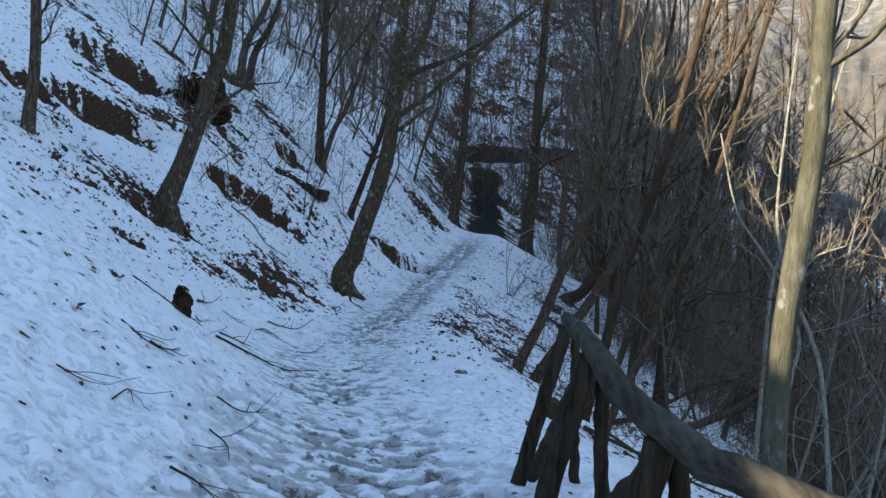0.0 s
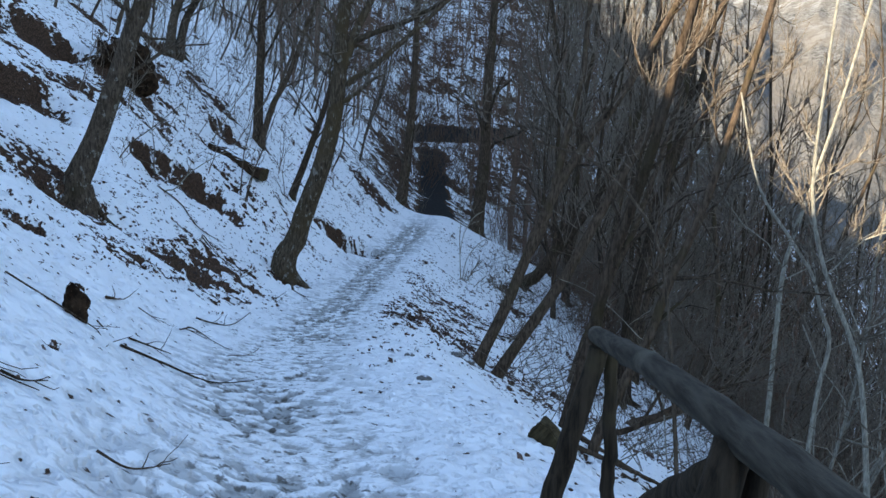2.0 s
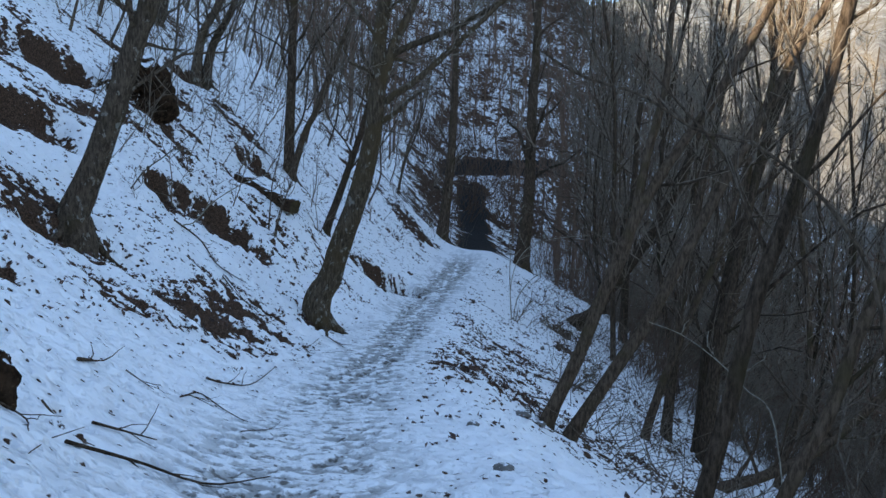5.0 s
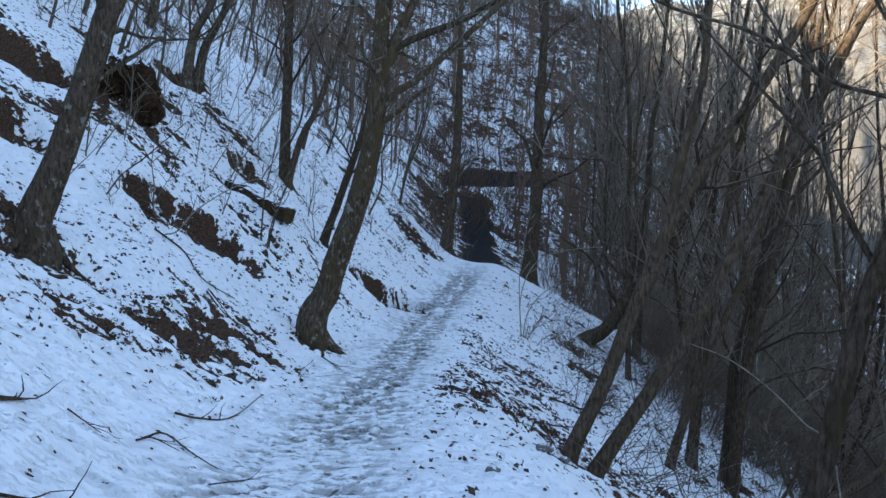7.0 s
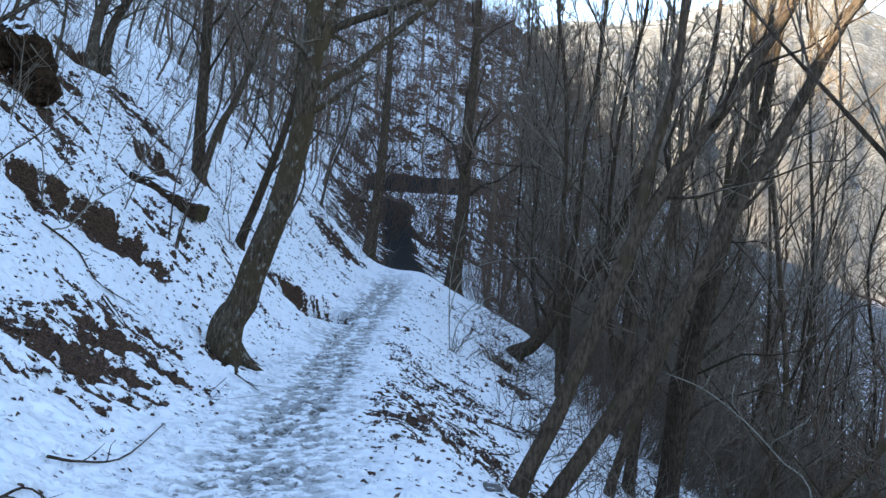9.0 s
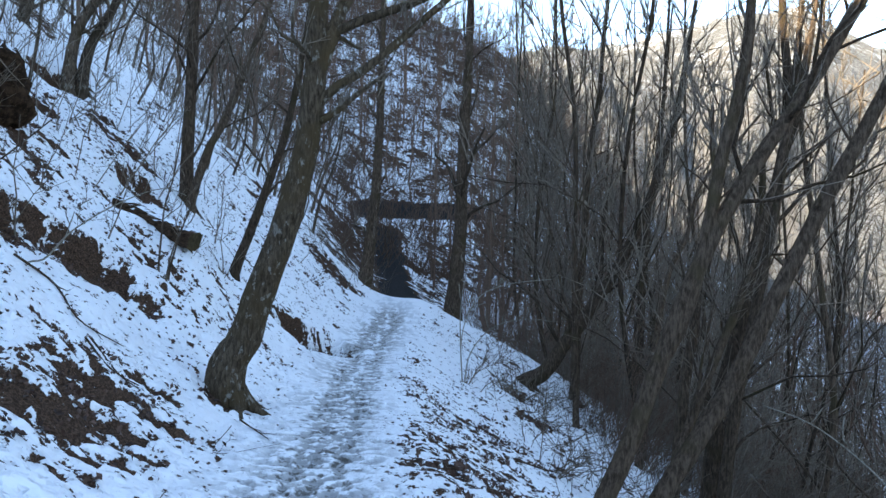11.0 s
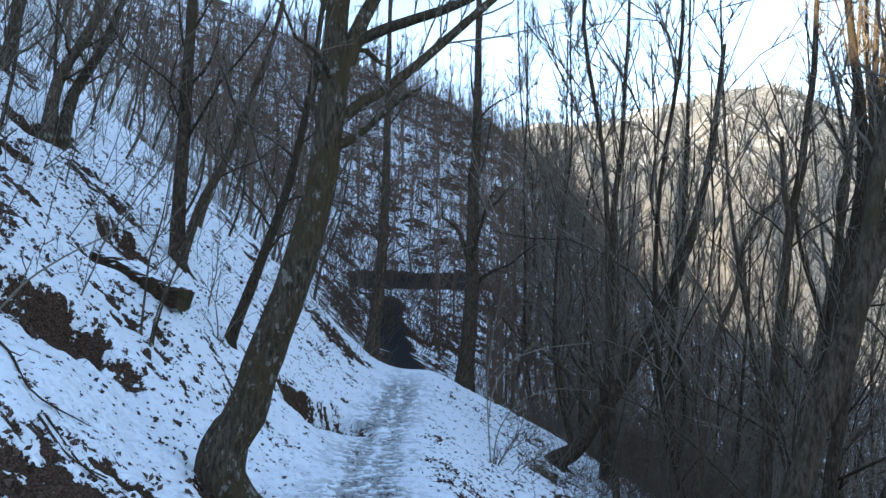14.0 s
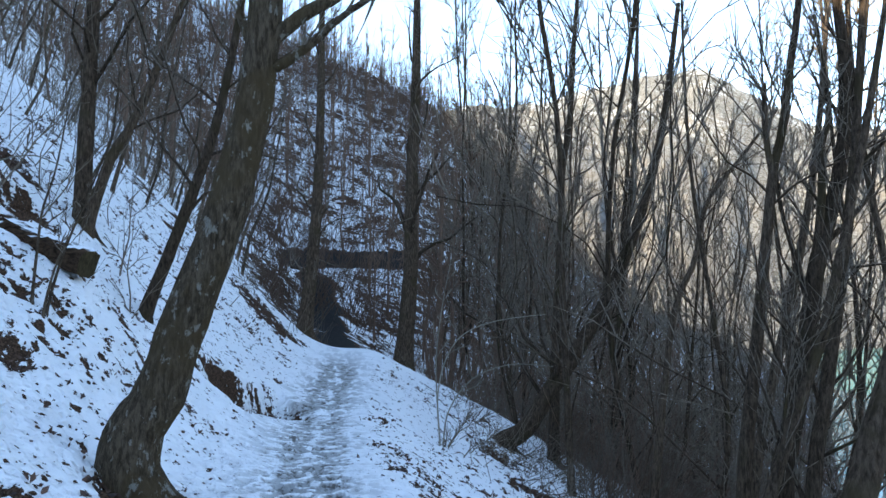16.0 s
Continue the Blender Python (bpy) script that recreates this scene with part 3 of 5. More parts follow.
mountains()
bm = bmesh.new()
ring = [bm.verts.new((r * math.sin(radians(a)), r * math.cos(radians(a)), -45.2)) for r in (75, 700) for a in [33.2 + 0.5 * math.sin(r), 34.1, *range(36, 111, 5)]]
n = len(ring) // 2
for k in range(n - 1):
    bm.faces.new((ring[k], ring[k + 1], ring[n + k + 1], ring[n + k]))
me = bpy.data.meshes.new("lake_water")
bm.to_mesh(me)
bm.free()
me.materials.append(WATER)
tagged(new("lake_water", me), "turquoise lake in the valley below the woods", "lake", kind="structure")


# ---- things: helpers ----
class Tubes:
    """Round limbs gathered into one mesh."""

    def __init__(self):
        self.verts, self.faces = [], []

    def add(self, pts, radii, sides=5, wobble=0.0, rng=None, caps=True):
        pts = np.asarray(pts, float)
        tan = np.gradient(pts, axis=0)
        tan /= np.linalg.norm(tan, axis=1)[:, None] + 1e-9
        side = np.cross(tan[0], (0.31, 0.95, 0.05))
        base = len(self.verts)
        ang = np.arange(sides) * 2 * math.pi / sides
        for k, (p, d, r) in enumerate(zip(pts, tan, radii)):
            side = side - d * (side @ d)
            side /= np.linalg.norm(side) + 1e-9
            other = np.cross(d, side)
            rr = r * (1 + wobble * (rng.random(sides) - 0.5)) if wobble else np.full(sides, r)
            self.verts.extend((p + (np.cos(ang) * rr)[:, None] * side + (np.sin(ang) * rr)[:, None] * other).tolist())
            if k:
                a, b = base + (k - 1) * sides, base + k * sides
                self.faces.extend((a + i, a + (i + 1) % sides, b + (i + 1) % sides, b + i) for i in range(sides))
        if not caps:
            return
        last = base + (len(pts) - 1) * sides
        self.faces.append(tuple(range(last, last + sides)))
        self.faces.append(tuple(range(base + sides - 1, base - 1, -1)))

    def mesh(self, name, mat, smooth=True):
        me = bpy.data.meshes.new(name)
        me.from_pydata(self.verts, [], self.faces)
        if smooth:
            me.polygons.foreach_set("use_smooth", np.ones(len(me.polygons), dtype=bool))
        me.materials.append(mat)
        return me


def part(name, me, parent, label="", kind=""):
    ob = new(name, me)
    ob.parent = parent
    return tagged(ob, label, kind=kind)


def curve(points, n):
    """A smooth line of n points through the given ones."""
    p = np.asarray(points, float)
    if len(p) < 3:
        return np.linspace(p[0], p[-1], n)
    ext = np.vstack([2 * p[0] - p[1], p, 2 * p[-1] - p[-2]])
    out = []
    for t in np.linspace(0, len(p) - 1 - 1e-6, n):
        k = int(t)
        f = t - k
        a, b, c, d = ext[k:k + 4]
        out.append(0.5 * (2 * b + (c - a) * f + (2 * a - 5 * b + 4 * c - d) * f * f + (3 * b - a - 3 * c + d) * f ** 3))
    return np.array(out)


def unit(v):
    v = np.asarray(v, float)
    return v / (np.linalg.norm(v) + 1e-9)


def shoot(rng, p, way, length, n=5, up=0.25, stray=0.18):
    """A wandering line that bends upwards."""
    pts, d = [np.asarray(p, float)], unit(way)
    for _ in range(n - 1):
        d = unit(d + rng.normal(0, stray, 3) + (0, 0, up / n * 2))
        pts.append(pts[-1] + d * length / (n - 1))
    return np.array(pts)


def limb_with_twigs(limbs, twigs, rng, p, way, length, r, twig_count, up=0.3, depth=1, thin=0.005):
    line = shoot(rng, p, way, length, 6, up, 0.24)
    limbs.add(line, np.linspace(r, max(r * 0.3, 1.3 * thin), 6), 4)
    for k in range(twig_count):
        f = rng.uniform(0.12, 1.0)
        i = min(int(f * 5), 4)
        q = line[i] + (line[i + 1] - line[i]) * (f * 5 - i)
        d = unit(unit(line[i + 1] - line[i]) + rng.normal(0, 0.5, 3) + (0, 0, 0.3))
        ln = length * rng.uniform(0.2, 0.5)
        sub = shoot(rng, q, d, ln, 3, 0.25, 0.2)
        twigs.add(sub, (max(r * 0.3, 1.6 * thin), 1.3 * thin, 0.7 * thin), 3, caps=False)
        for _ in range(depth):
            d2 = unit(sub[2] - sub[1] + rng.normal(0, 0.45, 3) * ln / 2)
            twigs.add(shoot(rng, sub[1], d2, ln * rng.uniform(0.35, 0.7), 2, 0.2, 0.2), (thin, 0.6 * thin), 3, caps=False)


def trunk_radii(line, r, tip, flare=0.5):
    h = np.concatenate([[0], np.cumsum(np.linalg.norm(np.diff(line, axis=0), axis=1))])
    return (r + (tip - r) * (h / h[-1]) ** 0.9) * (1 + flare * np.exp(-np.maximum(h - 0.3, 0) / (1.6 * r + 0.05)))


def tree(base, line, r, tip, seed, mat, label, limbs=14, start=0.3, reach=0.34, twig_count=11, lean=(0.3, 0, 0), steep=0.8, group="", own_limbs=(), sides=10, up=0.3, depth=1, thin=0.005):
    """A bare tree: line holds points of its trunk, upwards from the foot, relative to base."""
    rng = np.random.default_rng(seed)
    root = tagged(new("tree"), label, "tree", group)
    root.location = base
    pts = curve([(line[0][0], line[0][1], line[0][2] - 0.5), *line], 8 + 3 * len(line))
    radii = trunk_radii(pts, r, tip)
    stem, boughs, twigs = Tubes(), Tubes(), Tubes()
    stem.add(pts, radii, sides, 0.10, rng)
    for k in range(6 if r > 0.15 else 0):
        a = k * 1.05 + rng.uniform(-0.3, 0.3)
        foot, out = pts[0] + (0, 0, 0.5), np.array((math.cos(a), math.sin(a), 0.0))
        drop = lambda d: lie(base[0] + out[0] * d, base[1] + out[1] * d) - base[2]
        if drop(3.2 * r) > -0.05 * r:
            continue
        run = [foot + out * r * 0.5 + (0, 0, 0.9 * r)] + [foot + out * r * q + (0, 0, drop(r * q) + h * r) for q, h in ((1.3, 0.18), (2.2, -0.05), (3.2, -0.35))]
        stem.add(curve(run, 8), np.linspace(r * 0.42, r * 0.12, 8), 7, 0.15, rng)
    total = float(np.linalg.norm(pts[-1] - pts[0]))
    for k in range(limbs):
        f = start + (0.99 - start) * (k + rng.uniform(0, 0.9)) / limbs
        i = min(int(f * (len(pts) - 1)), len(pts) - 2)
        a = k * 2.4 + rng.uniform(-0.5, 0.5)
        way = np.array((math.cos(a), math.sin(a), steep)) + lean
        length = total * reach * (1.15 - f) * rng.uniform(0.7, 1.3)
        limb_with_twigs(boughs, twigs, rng, pts[i], way, length, radii[i] * rng.uniform(0.22, 0.40), twig_count, up, depth, thin)
    part("trunk", stem.mesh("trunk", mat), root)
    for points, r0, r1 in own_limbs:
        t = Tubes()
        ln = curve(points, 12)
        t.add(ln, np.linspace(r0, r1, 12), 8, 0.08, rng)
        limb = part("limb", t.mesh("limb", mat), root)
        w = Tubes()
        for _ in range(14):
            i = rng.integers(4, 11)
            limb_with_twigs(w, w, rng, ln[i], unit(ln[i + 1] - ln[i]) + rng.normal(0, 0.5, 3) + (0, 0, 0.3), rng.uniform(0.7, 1.6), r1 * 0.45, 5)
        part("spray", w.mesh("spray", BARK_TWIG), limb, kind="stuff")
    if boughs.verts:
        part("branchwork", boughs.mesh("branchwork", mat), root, kind="stuff")
    if twigs.verts:
        part("crown", twigs.mesh("crown", BARK_TWIG), root, kind="stuff")
    return root


def rel(base, pts):
    return [tuple(np.round(np.subtract(p, base), 3)) for p in pts]


def planted(world_pts, boughs=(), **more):
    """A tree whose trunk runs through the given places; the first is its foot, set on the ground."""
    x, y, _ = world_pts[0]
    base = (x, y, lie(x, y))
    if y > 20:
        more = {"thin": 0.006, **more}
    own = [(rel(base, line), r0, r1) for line, r0, r1 in boughs] + list(more.pop("own_limbs", ()))
    return tree(base, rel(base, [base, *world_pts[1:]]), own_limbs=own, **more)


# ---- the trees that line the path ----
planted([(-3.6, 18.0, -2.0), (-3.67, 18.0, -1.68), (-3.59, 18.0, -1.26), (-3.37, 18.0, -0.91), (-3.16, 18.0, -0.28), (-2.89, 18.0, 0.44), (-2.67, 18.0, 1.15), (-2.49, 18.0, 1.88), (-2.39, 18.0, 2.6), (-2.33, 18.0, 3.33), (-2.3, 18.0, 4.07), (-2.18, 18.0, 5.0), (-2.08, 18.1, 6.5), (-1.9, 18.2, 9)],
        r=0.275, tip=0.065, seed=1, mat=BARK_MAIN, label="thick leaning trunk with moss and pale lichen beside the path", limbs=9, start=0.6, reach=0.3, sides=16,
        boughs=(([(-2.45, 18, 2.35), (-2.18, 17.95, 2.76), (-1.76, 17.9, 3.01), (-1.29, 17.9, 3.38), (-0.83, 17.9, 3.80), (-0.27, 17.9, 4.30), (0.2, 17.9, 4.73), (1.3, 17.9, 5.46), (2.6, 18.0, 6.4)], 0.085, 0.03),
                ([(-2.36, 18, 3.25), (-2.04, 18.05, 3.70), (-1.46, 18.1, 3.97), (-0.83, 18.1, 4.20), (-0.36, 18.1, 4.46), (0.04, 18.1, 4.68), (1.2, 18.2, 5.6)], 0.085, 0.03),
                ([(-2.38, 18, 2.9), (-2.15, 18.05, 3.52), (-2.01, 18.1, 3.95), (-1.82, 18.1, 4.32), (-1.62, 18.1, 4.75), (-1.40, 18.2, 5.6), (-1.0, 18.3, 8.0)], 0.13, 0.05)))
planted([(-6.22, 13.2, 0.22), (-6.22, 13.2, 0.66), (-6.0, 13.2, 1.14), (-5.72, 13.2, 1.78), (-5.43, 13.2, 2.55), (-5.17, 13.2, 3.3), (-4.98, 13.2, 3.79), (-4.7, 13.3, 6.0), (-4.5, 13.4, 10)],
        r=0.21, tip=0.06, seed=2, mat=BARK_GREY, label="grey leaning tree with exposed roots on the bank", limbs=9, start=0.5, sides=14)
planted([(-7.85, 11.23, 1.62), (-7.68, 11.23, 3.1), (-7.61, 11.23, 4.47), (-7.58, 11.3, 8.4)],
        r=0.12, tip=0.04, seed=3, mat=BARK_GREY, label="slim grey upright tree on the snowy bank", limbs=8, start=0.55)
planted([(-6.1, 25.5, 1.75), (-6.06, 25.5, 2.88), (-5.99, 25.5, 4.12), (-5.95, 25.5, 5.38), (-5.89, 25.5, 6.64), (-5.8, 25.5, 9.5), (-5.6, 25.5, 13)],
        r=0.17, tip=0.05, seed=4, mat=BARK_DARK, label="straight dark tree on the snowy slope", limbs=12, start=0.4, steep=2.0, lean=(0.2, 0, 0))
planted([(-5.97, 25.3, 1.68), (-5.58, 25.3, 2.48), (-5.17, 25.3, 3.23), (-4.81, 25.3, 4.1), (-4.46, 25.3, 5.1), (-4.1, 25.3, 6.11), (-3.6, 25.4, 8.5)],
        r=0.11, tip=0.03, seed=5, mat=BARK_DARK, label="dark stem leaning out from the slope", limbs=10, start=0.4)
planted([(-4.68, 24.0, -0.4), (-4.32, 24.0, 0.64), (-3.99, 24.0, 1.55), (-3.6, 24.0, 2.69), (-3.33, 24.0, 3.85), (-3.1, 24.0, 5.2), (-2.7, 24.1, 8.5)],
        r=0.12, tip=0.03, seed=6, mat=BARK_DARK, label="slender dark leaning tree behind the path", limbs=11, start=0.4)
planted([(0.92, 14.5, -2.84), (1.36, 14.5, -1.79), (1.72, 14.5, -0.83), (2.04, 14.5, 0.04), (2.44, 14.5, 0.92), (2.93, 14.5, 1.71), (3.37, 14.5, 2.35), (3.74, 14.5, 2.98), (4.18, 14.5, 3.77), (5.0, 14.6, 5.6), (5.7, 14.8, 8.5)],
        r=0.12, tip=0.035, seed=7, mat=BARK_DARK, label="dark trunk leaning steeply out over the slope", limbs=11, start=0.45, reach=0.26, lean=(0.7, 0, 0),
        boughs=(([(1.80, 14.5, -0.62), (2.0, 14.5, -0.25), (2.21, 14.5, 0.39), (2.44, 14.5, 1.68), (2.63, 14.5, 2.35), (2.71, 14.5, 2.94), (2.74, 14.5, 3.74), (2.9, 14.6, 6.0), (3.1, 14.7, 9.0)], 0.095, 0.03),))
planted([(1.28, 14.5, -2.88), (1.96, 14.5, -1.94), (2.56, 14.5, -0.98), (3.08, 14.5, 0.07), (3.59, 14.5, 1.1), (4.03, 14.5, 1.9), (4.4, 14.5, 2.62), (4.76, 14.5, 3.4), (5.2, 14.5, 4.12), (5.9, 14.6, 6.0), (6.5, 14.8, 9)],
        r=0.12, tip=0.035, seed=8, mat=BARK_DARK, label="dark trunk leaning steeply out over the slope", limbs=11, start=0.45, reach=0.26, lean=(0.7, 0, 0))
planted([(3.55, 19.8, -4.48), (3.82, 19.8, -3.76), (4.08, 19.8, -2.98), (4.4, 19.8, -2.08), (4.78, 19.8, -1.13), (5.1, 19.8, -0.3), (6.0, 20.0, 2.7), (6.7, 20.0, 6.2)],
        r=0.11, tip=0.03, seed=9, mat=BARK_DARK, label="thin dark leaning tree below the path", limbs=12, start=0.3, steep=2.0, lean=(0.2, 0, 0))
planted([(3.0, 30.3, -4.4), (3.65, 30.3, -3.62), (4.31, 30.3, -2.66), (4.9, 30.3, -1.9), (6.4, 30.4, 0.6), (7.6, 30.5, 4.0), (8.3, 30.6, 8)],
        r=0.25, tip=0.06, seed=10, mat=BARK_DARK, label="stout dark trunk leaning out from the brow", limbs=13, start=0.35)
planted([(1.45, 39.8, -3.0), (1.77, 39.8, 0.37), (1.84, 39.8, 3.8), (2.02, 39.8, 7.27), (2.11, 39.8, 10.8), (2.2, 39.8, 16)],
        r=0.36, tip=0.07, seed=11, mat=BARK_DARK, label="tall straight dark tree beyond the brow", limbs=16, start=0.35, reach=0.24, steep=2.0, lean=(0.2, 0, 0))
planted([(-2.15, 36.5, -1.2), (-2.08, 36.5, -0.84), (-1.83, 36.5, 1.38), (-1.64, 36.5, 4.44), (-1.56, 36.5, 8.55), (-1.45, 36.5, 13)],
        r=0.26, tip=0.05, seed=12, mat=BARK_DARK, label="straight dark tree at the bend of the path", limbs=13, start=0.35, reach=0.24, steep=2.0, lean=(0.2, 0, 0))
planted([(5.2, 33, -6.5), (5.3, 33, -2), (5.5, 33, 1.2), (5.6, 33, 3.5), (5.85, 33, 5.0), (6.05, 33, 7.6), (6.2, 33, 9.5), (6.3, 33, 13)],
        r=0.17, tip=0.03, seed=13, mat=BARK_DARK, label="tall thin tree below the path", limbs=16, start=0.5, reach=0.24, steep=2.0, lean=(0.2, 0, 0))
planted([(7.8, 35, -8), (8.0, 35, -3), (8.28, 35, 0.4), (8.64, 35, 3.35), (8.82, 35, 5.33), (8.95, 35, 8.32), (9.1, 35, 12)],
        r=0.14, tip=0.03, seed=14, mat=BARK_DARK, label="tall thin tree below the path", limbs=16, start=0.5, reach=0.24, steep=2.0, lean=(0.2, 0, 0))
planted([(1.75, 0.8, 0.0), (1.75, 0.8, 0.36), (1.74, 0.8, 0.55), (1.74, 0.8, 0.95), (1.77, 0.8, 1.32), (1.8, 0.8, 1.64), (1.81, 0.8, 1.95), (1.81, 0.8, 2.26), (1.87, 0.8, 3.86), (2.0100000000000002, 0.8, 6.26)],
        r=0.051, tip=0.028, seed=15, mat=BARK_GREEN, label="smooth green-grey trunk just outside the handrail", limbs=6, start=0.55)
planted([(5.3, 21.5, -5), (5.41, 21.5, -3.07), (5.53, 21.5, -2.37), (5.75, 21.5, -1.49), (5.96, 21.5, -0.42), (6.11, 21.5, 0.4), (6.34, 21.5, 1.12), (6.57, 21.5, 1.95), (6.7, 21.5, 2.88), (6.69, 21.5, 4.0), (6.61, 21.5, 4.75), (6.5, 21.6, 7)],
        r=0.23, tip=0.05, seed=16, mat=BARK_DARK, label="stout forked dark tree on the slope below the path", limbs=9, start=0.5, reach=0.3, sides=12,
        boughs=(([(5.98, 21.5, -0.3), (5.75, 21.5, 0.5), (5.5, 21.5, 1.4), (5.42, 21.5, 2.3)], 0.06, 0.02),
                ([(6.1, 21.5, 0.5), (6.2, 21.45, 1.5), (6.22, 21.45, 2.3), (6.42, 21.5, 2.9), (6.33, 21.5, 3.6), (6.2, 21.5, 4.5)], 0.075, 0.025),
                ([(6.68, 21.5, 2.5), (6.95, 21.55, 3.2), (7.12, 21.6, 4.0), (7.4, 21.7, 5.6)], 0.11, 0.04)))
planted([(4.3, 21, -4.6), (4.52, 21.0, -2.4), (4.69, 21.0, -1.14), (4.85, 21.0, 0.13), (4.99, 21.0, 1.16), (5.09, 21.0, 1.86), (5.27, 21.0, 2.56), (5.44, 21.0, 3.63), (5.59, 21.0, 4.52), (5.8, 21.1, 7)],
        r=0.14, tip=0.03, seed=17, mat=BARK_DARK, label="dark slender tree with a snapped side stem", limbs=9, start=0.5, sides=9,
        boughs=(([(5.07, 21, 1.8), (4.98, 21, 2.35), (4.97, 21, 3.2)], 0.055, 0.035),))
planted([(5.58, 27.0, -5.54), (6.19, 27.0, -0.91), (6.8, 27.0, 0.66), (7.13, 27.0, 1.98), (8.02, 27.0, 3.06), (8.95, 27.0, 4.19)],
        r=0.12, tip=0.03, seed=18, mat=BARK_DARK, label="crooked dark tree leaning out of the thicket", limbs=9, start=0.5)
planted([(8.77, 37.0, -7.37), (8.87, 37.0, -1.56), (9.25, 37.0, 3.36), (9.58, 37.0, 6.49), (9.82, 37.0, 9.72)],
        r=0.15, tip=0.03, seed=19, mat=BARK_DARK, label="tall thin tree below the path", limbs=16, start=0.5, reach=0.24, steep=2.0, lean=(0.2, 0, 0))
planted([(5.08, 20.6, -5.07), (5.18, 20.6, -4.28), (5.28, 20.6, -3.3), (5.44, 20.6, -2.18), (5.66, 20.6, -1.08), (6.26, 20.7, 2.12), (6.66, 20.8, 5.92)],
        r=0.15, tip=0.04, seed=20, mat=BARK_DARK, label="dark leaning tree among the undergrowth", limbs=11, start=0.4, lean=(0.6, 0, 0))
planted([(4.87, 18.4, -5.91), (5.91, 18.4, -4.97), (7.26, 18.4, -4.13), (9.03, 18.5, -2.07), (10.47, 18.6, 1.49)],
        r=0.13, tip=0.03, seed=21, mat=BARK_DARK, label="dark tree lying far out over the slope", limbs=11, start=0.3, lean=(0.4, 0, 0.4))
planted([(6.2, 24.0, -6.34), (6.44, 24.0, -3.33), (7.38, 24.0, 0.3), (7.96, 24.0, 3.24), (8.56, 24.2, 7.6)],
        r=0.14, tip=0.03, seed=22, mat=BARK_DARK, label="dark leaning tree among the undergrowth", limbs=12, start=0.4, lean=(0.5, 0, 0))
planted([(2.56, 6.45, -1.02), (2.31, 6.45, 0.28), (2.01, 6.45, 0.98), (1.56, 6.45, 1.38), (1.39, 6.45, 1.44), (1.14, 6.45, 1.51), (0.84, 6.45, 1.7), (0.49, 6.45, 1.81), (0.23, 6.45, 1.97)],
        r=0.026, tip=0.006, seed=23, mat=BARK_GREY, label="thin bare sapling arching out over the path", limbs=5, start=0.5, reach=0.2, twig_count=3, lean=(-0.6, 0, 0.2), sides=7)
planted([(1.77, 8.5, -1.75), (1.98, 8.5, -0.99), (2.12, 8.5, -0.29), (2.24, 8.5, 0.27), (2.49, 8.5, 1.04), (2.76, 8.5, 2.09), (3.31, 8.6, 4.67), (3.68, 8.7, 7.24)],
        r=0.085, tip=0.025, seed=24, mat=BARK_DARK, label="dark leaning trunk at the lip of the path", limbs=9, start=0.5, lean=(0.6, 0, 0), sides=10)
planted([(1.93, 7.5, -1.57), (2.24, 7.5, -0.94), (2.46, 7.5, -0.47), (2.64, 7.5, 0.14), (2.96, 7.5, 1.0), (3.55, 7.6, 3.13), (4.03, 7.7, 5.19)],
        r=0.06, tip=0.02, seed=25, mat=BARK_DARK, label="thin dark stem leaning out with a low dead side limb", limbs=8, start=0.45, lean=(0.6, 0, 0), sides=9,
        own_limbs=(([(0.06, 0.03, 0.16), (0.42, 0.1, 0.22), (0.81, 0.1, 0.45), (1.22, 0.1, 0.66), (1.7, 0.1, 0.8)], 0.04, 0.012),))
planted([(3.69, 6.5, -1.29), (3.77, 6.5, -0.84), (3.85, 6.5, -0.24), (3.74, 6.5, 0.07), (3.64, 6.5, 0.38), (3.4, 6.5, 0.73), (3.09, 6.5, 1.19), (2.88, 6.5, 1.99)],
        r=0.030, tip=0.008, seed=26, mat=BARK_PALE, label="pale wavy sapling on the slope below the handrail", limbs=8, start=0.35, reach=0.25, sides=7)
planted([(3.93, 8.0, -1.35), (3.97, 8.0, -0.7), (3.99, 8.0, 0.08), (4.06, 8.0, 0.51), (4.28, 8.0, 1.32), (4.55, 8.0, 2.41), (5.04, 8.1, 4.69)],
        r=0.036, tip=0.010, seed=27, mat=BARK_PALE, label="pale slender stem rising below the handrail", limbs=8, start=0.4, reach=0.25, sides=7)
planted([(4.18, 6.0, -1.23), (3.95, 6.0, -0.67), (3.78, 6.0, -0.07), (3.59, 6.0, 0.32), (3.45, 6.0, 0.7), (3.36, 6.0, 1.13), (3.37, 6.0, 1.83), (3.48, 6.0, 3.53)],
        r=0.032, tip=0.008, seed=28, mat=BARK_PALE, label="pale wavy sapling on the slope below the handrail", limbs=8, start=0.35, reach=0.25, sides=7)
for row, seed in (([(0.64, 25.8, -2.88), (0.6, 25.8, -2.12), (0.77, 25.8, -1.37), (1.15, 25.8, -0.86), (1.86, 25.8, -0.6), (2.9, 25.8, -0.48)], 30),
                  ([(0.7, 25.8, -2.94), (0.83, 25.8, -2.38), (1.34, 25.8, -1.75), (2.12, 25.8, -1.5), (3.02, 25.8, -1.56)], 31),
                  ([(0.64, 25.8, -2.76), (0.57, 25.8, -1.49), (0.7, 25.8, -0.35), (0.9, 25.8, 0.67)], 32)):
    planted(row, r=0.020, tip=0.006, seed=seed, mat=BARK_PALE, label="pale sapling arching over at the edge of the path", group="arched saplings", limbs=6, start=0.5, reach=0.25, twig_count=3, sides=6)
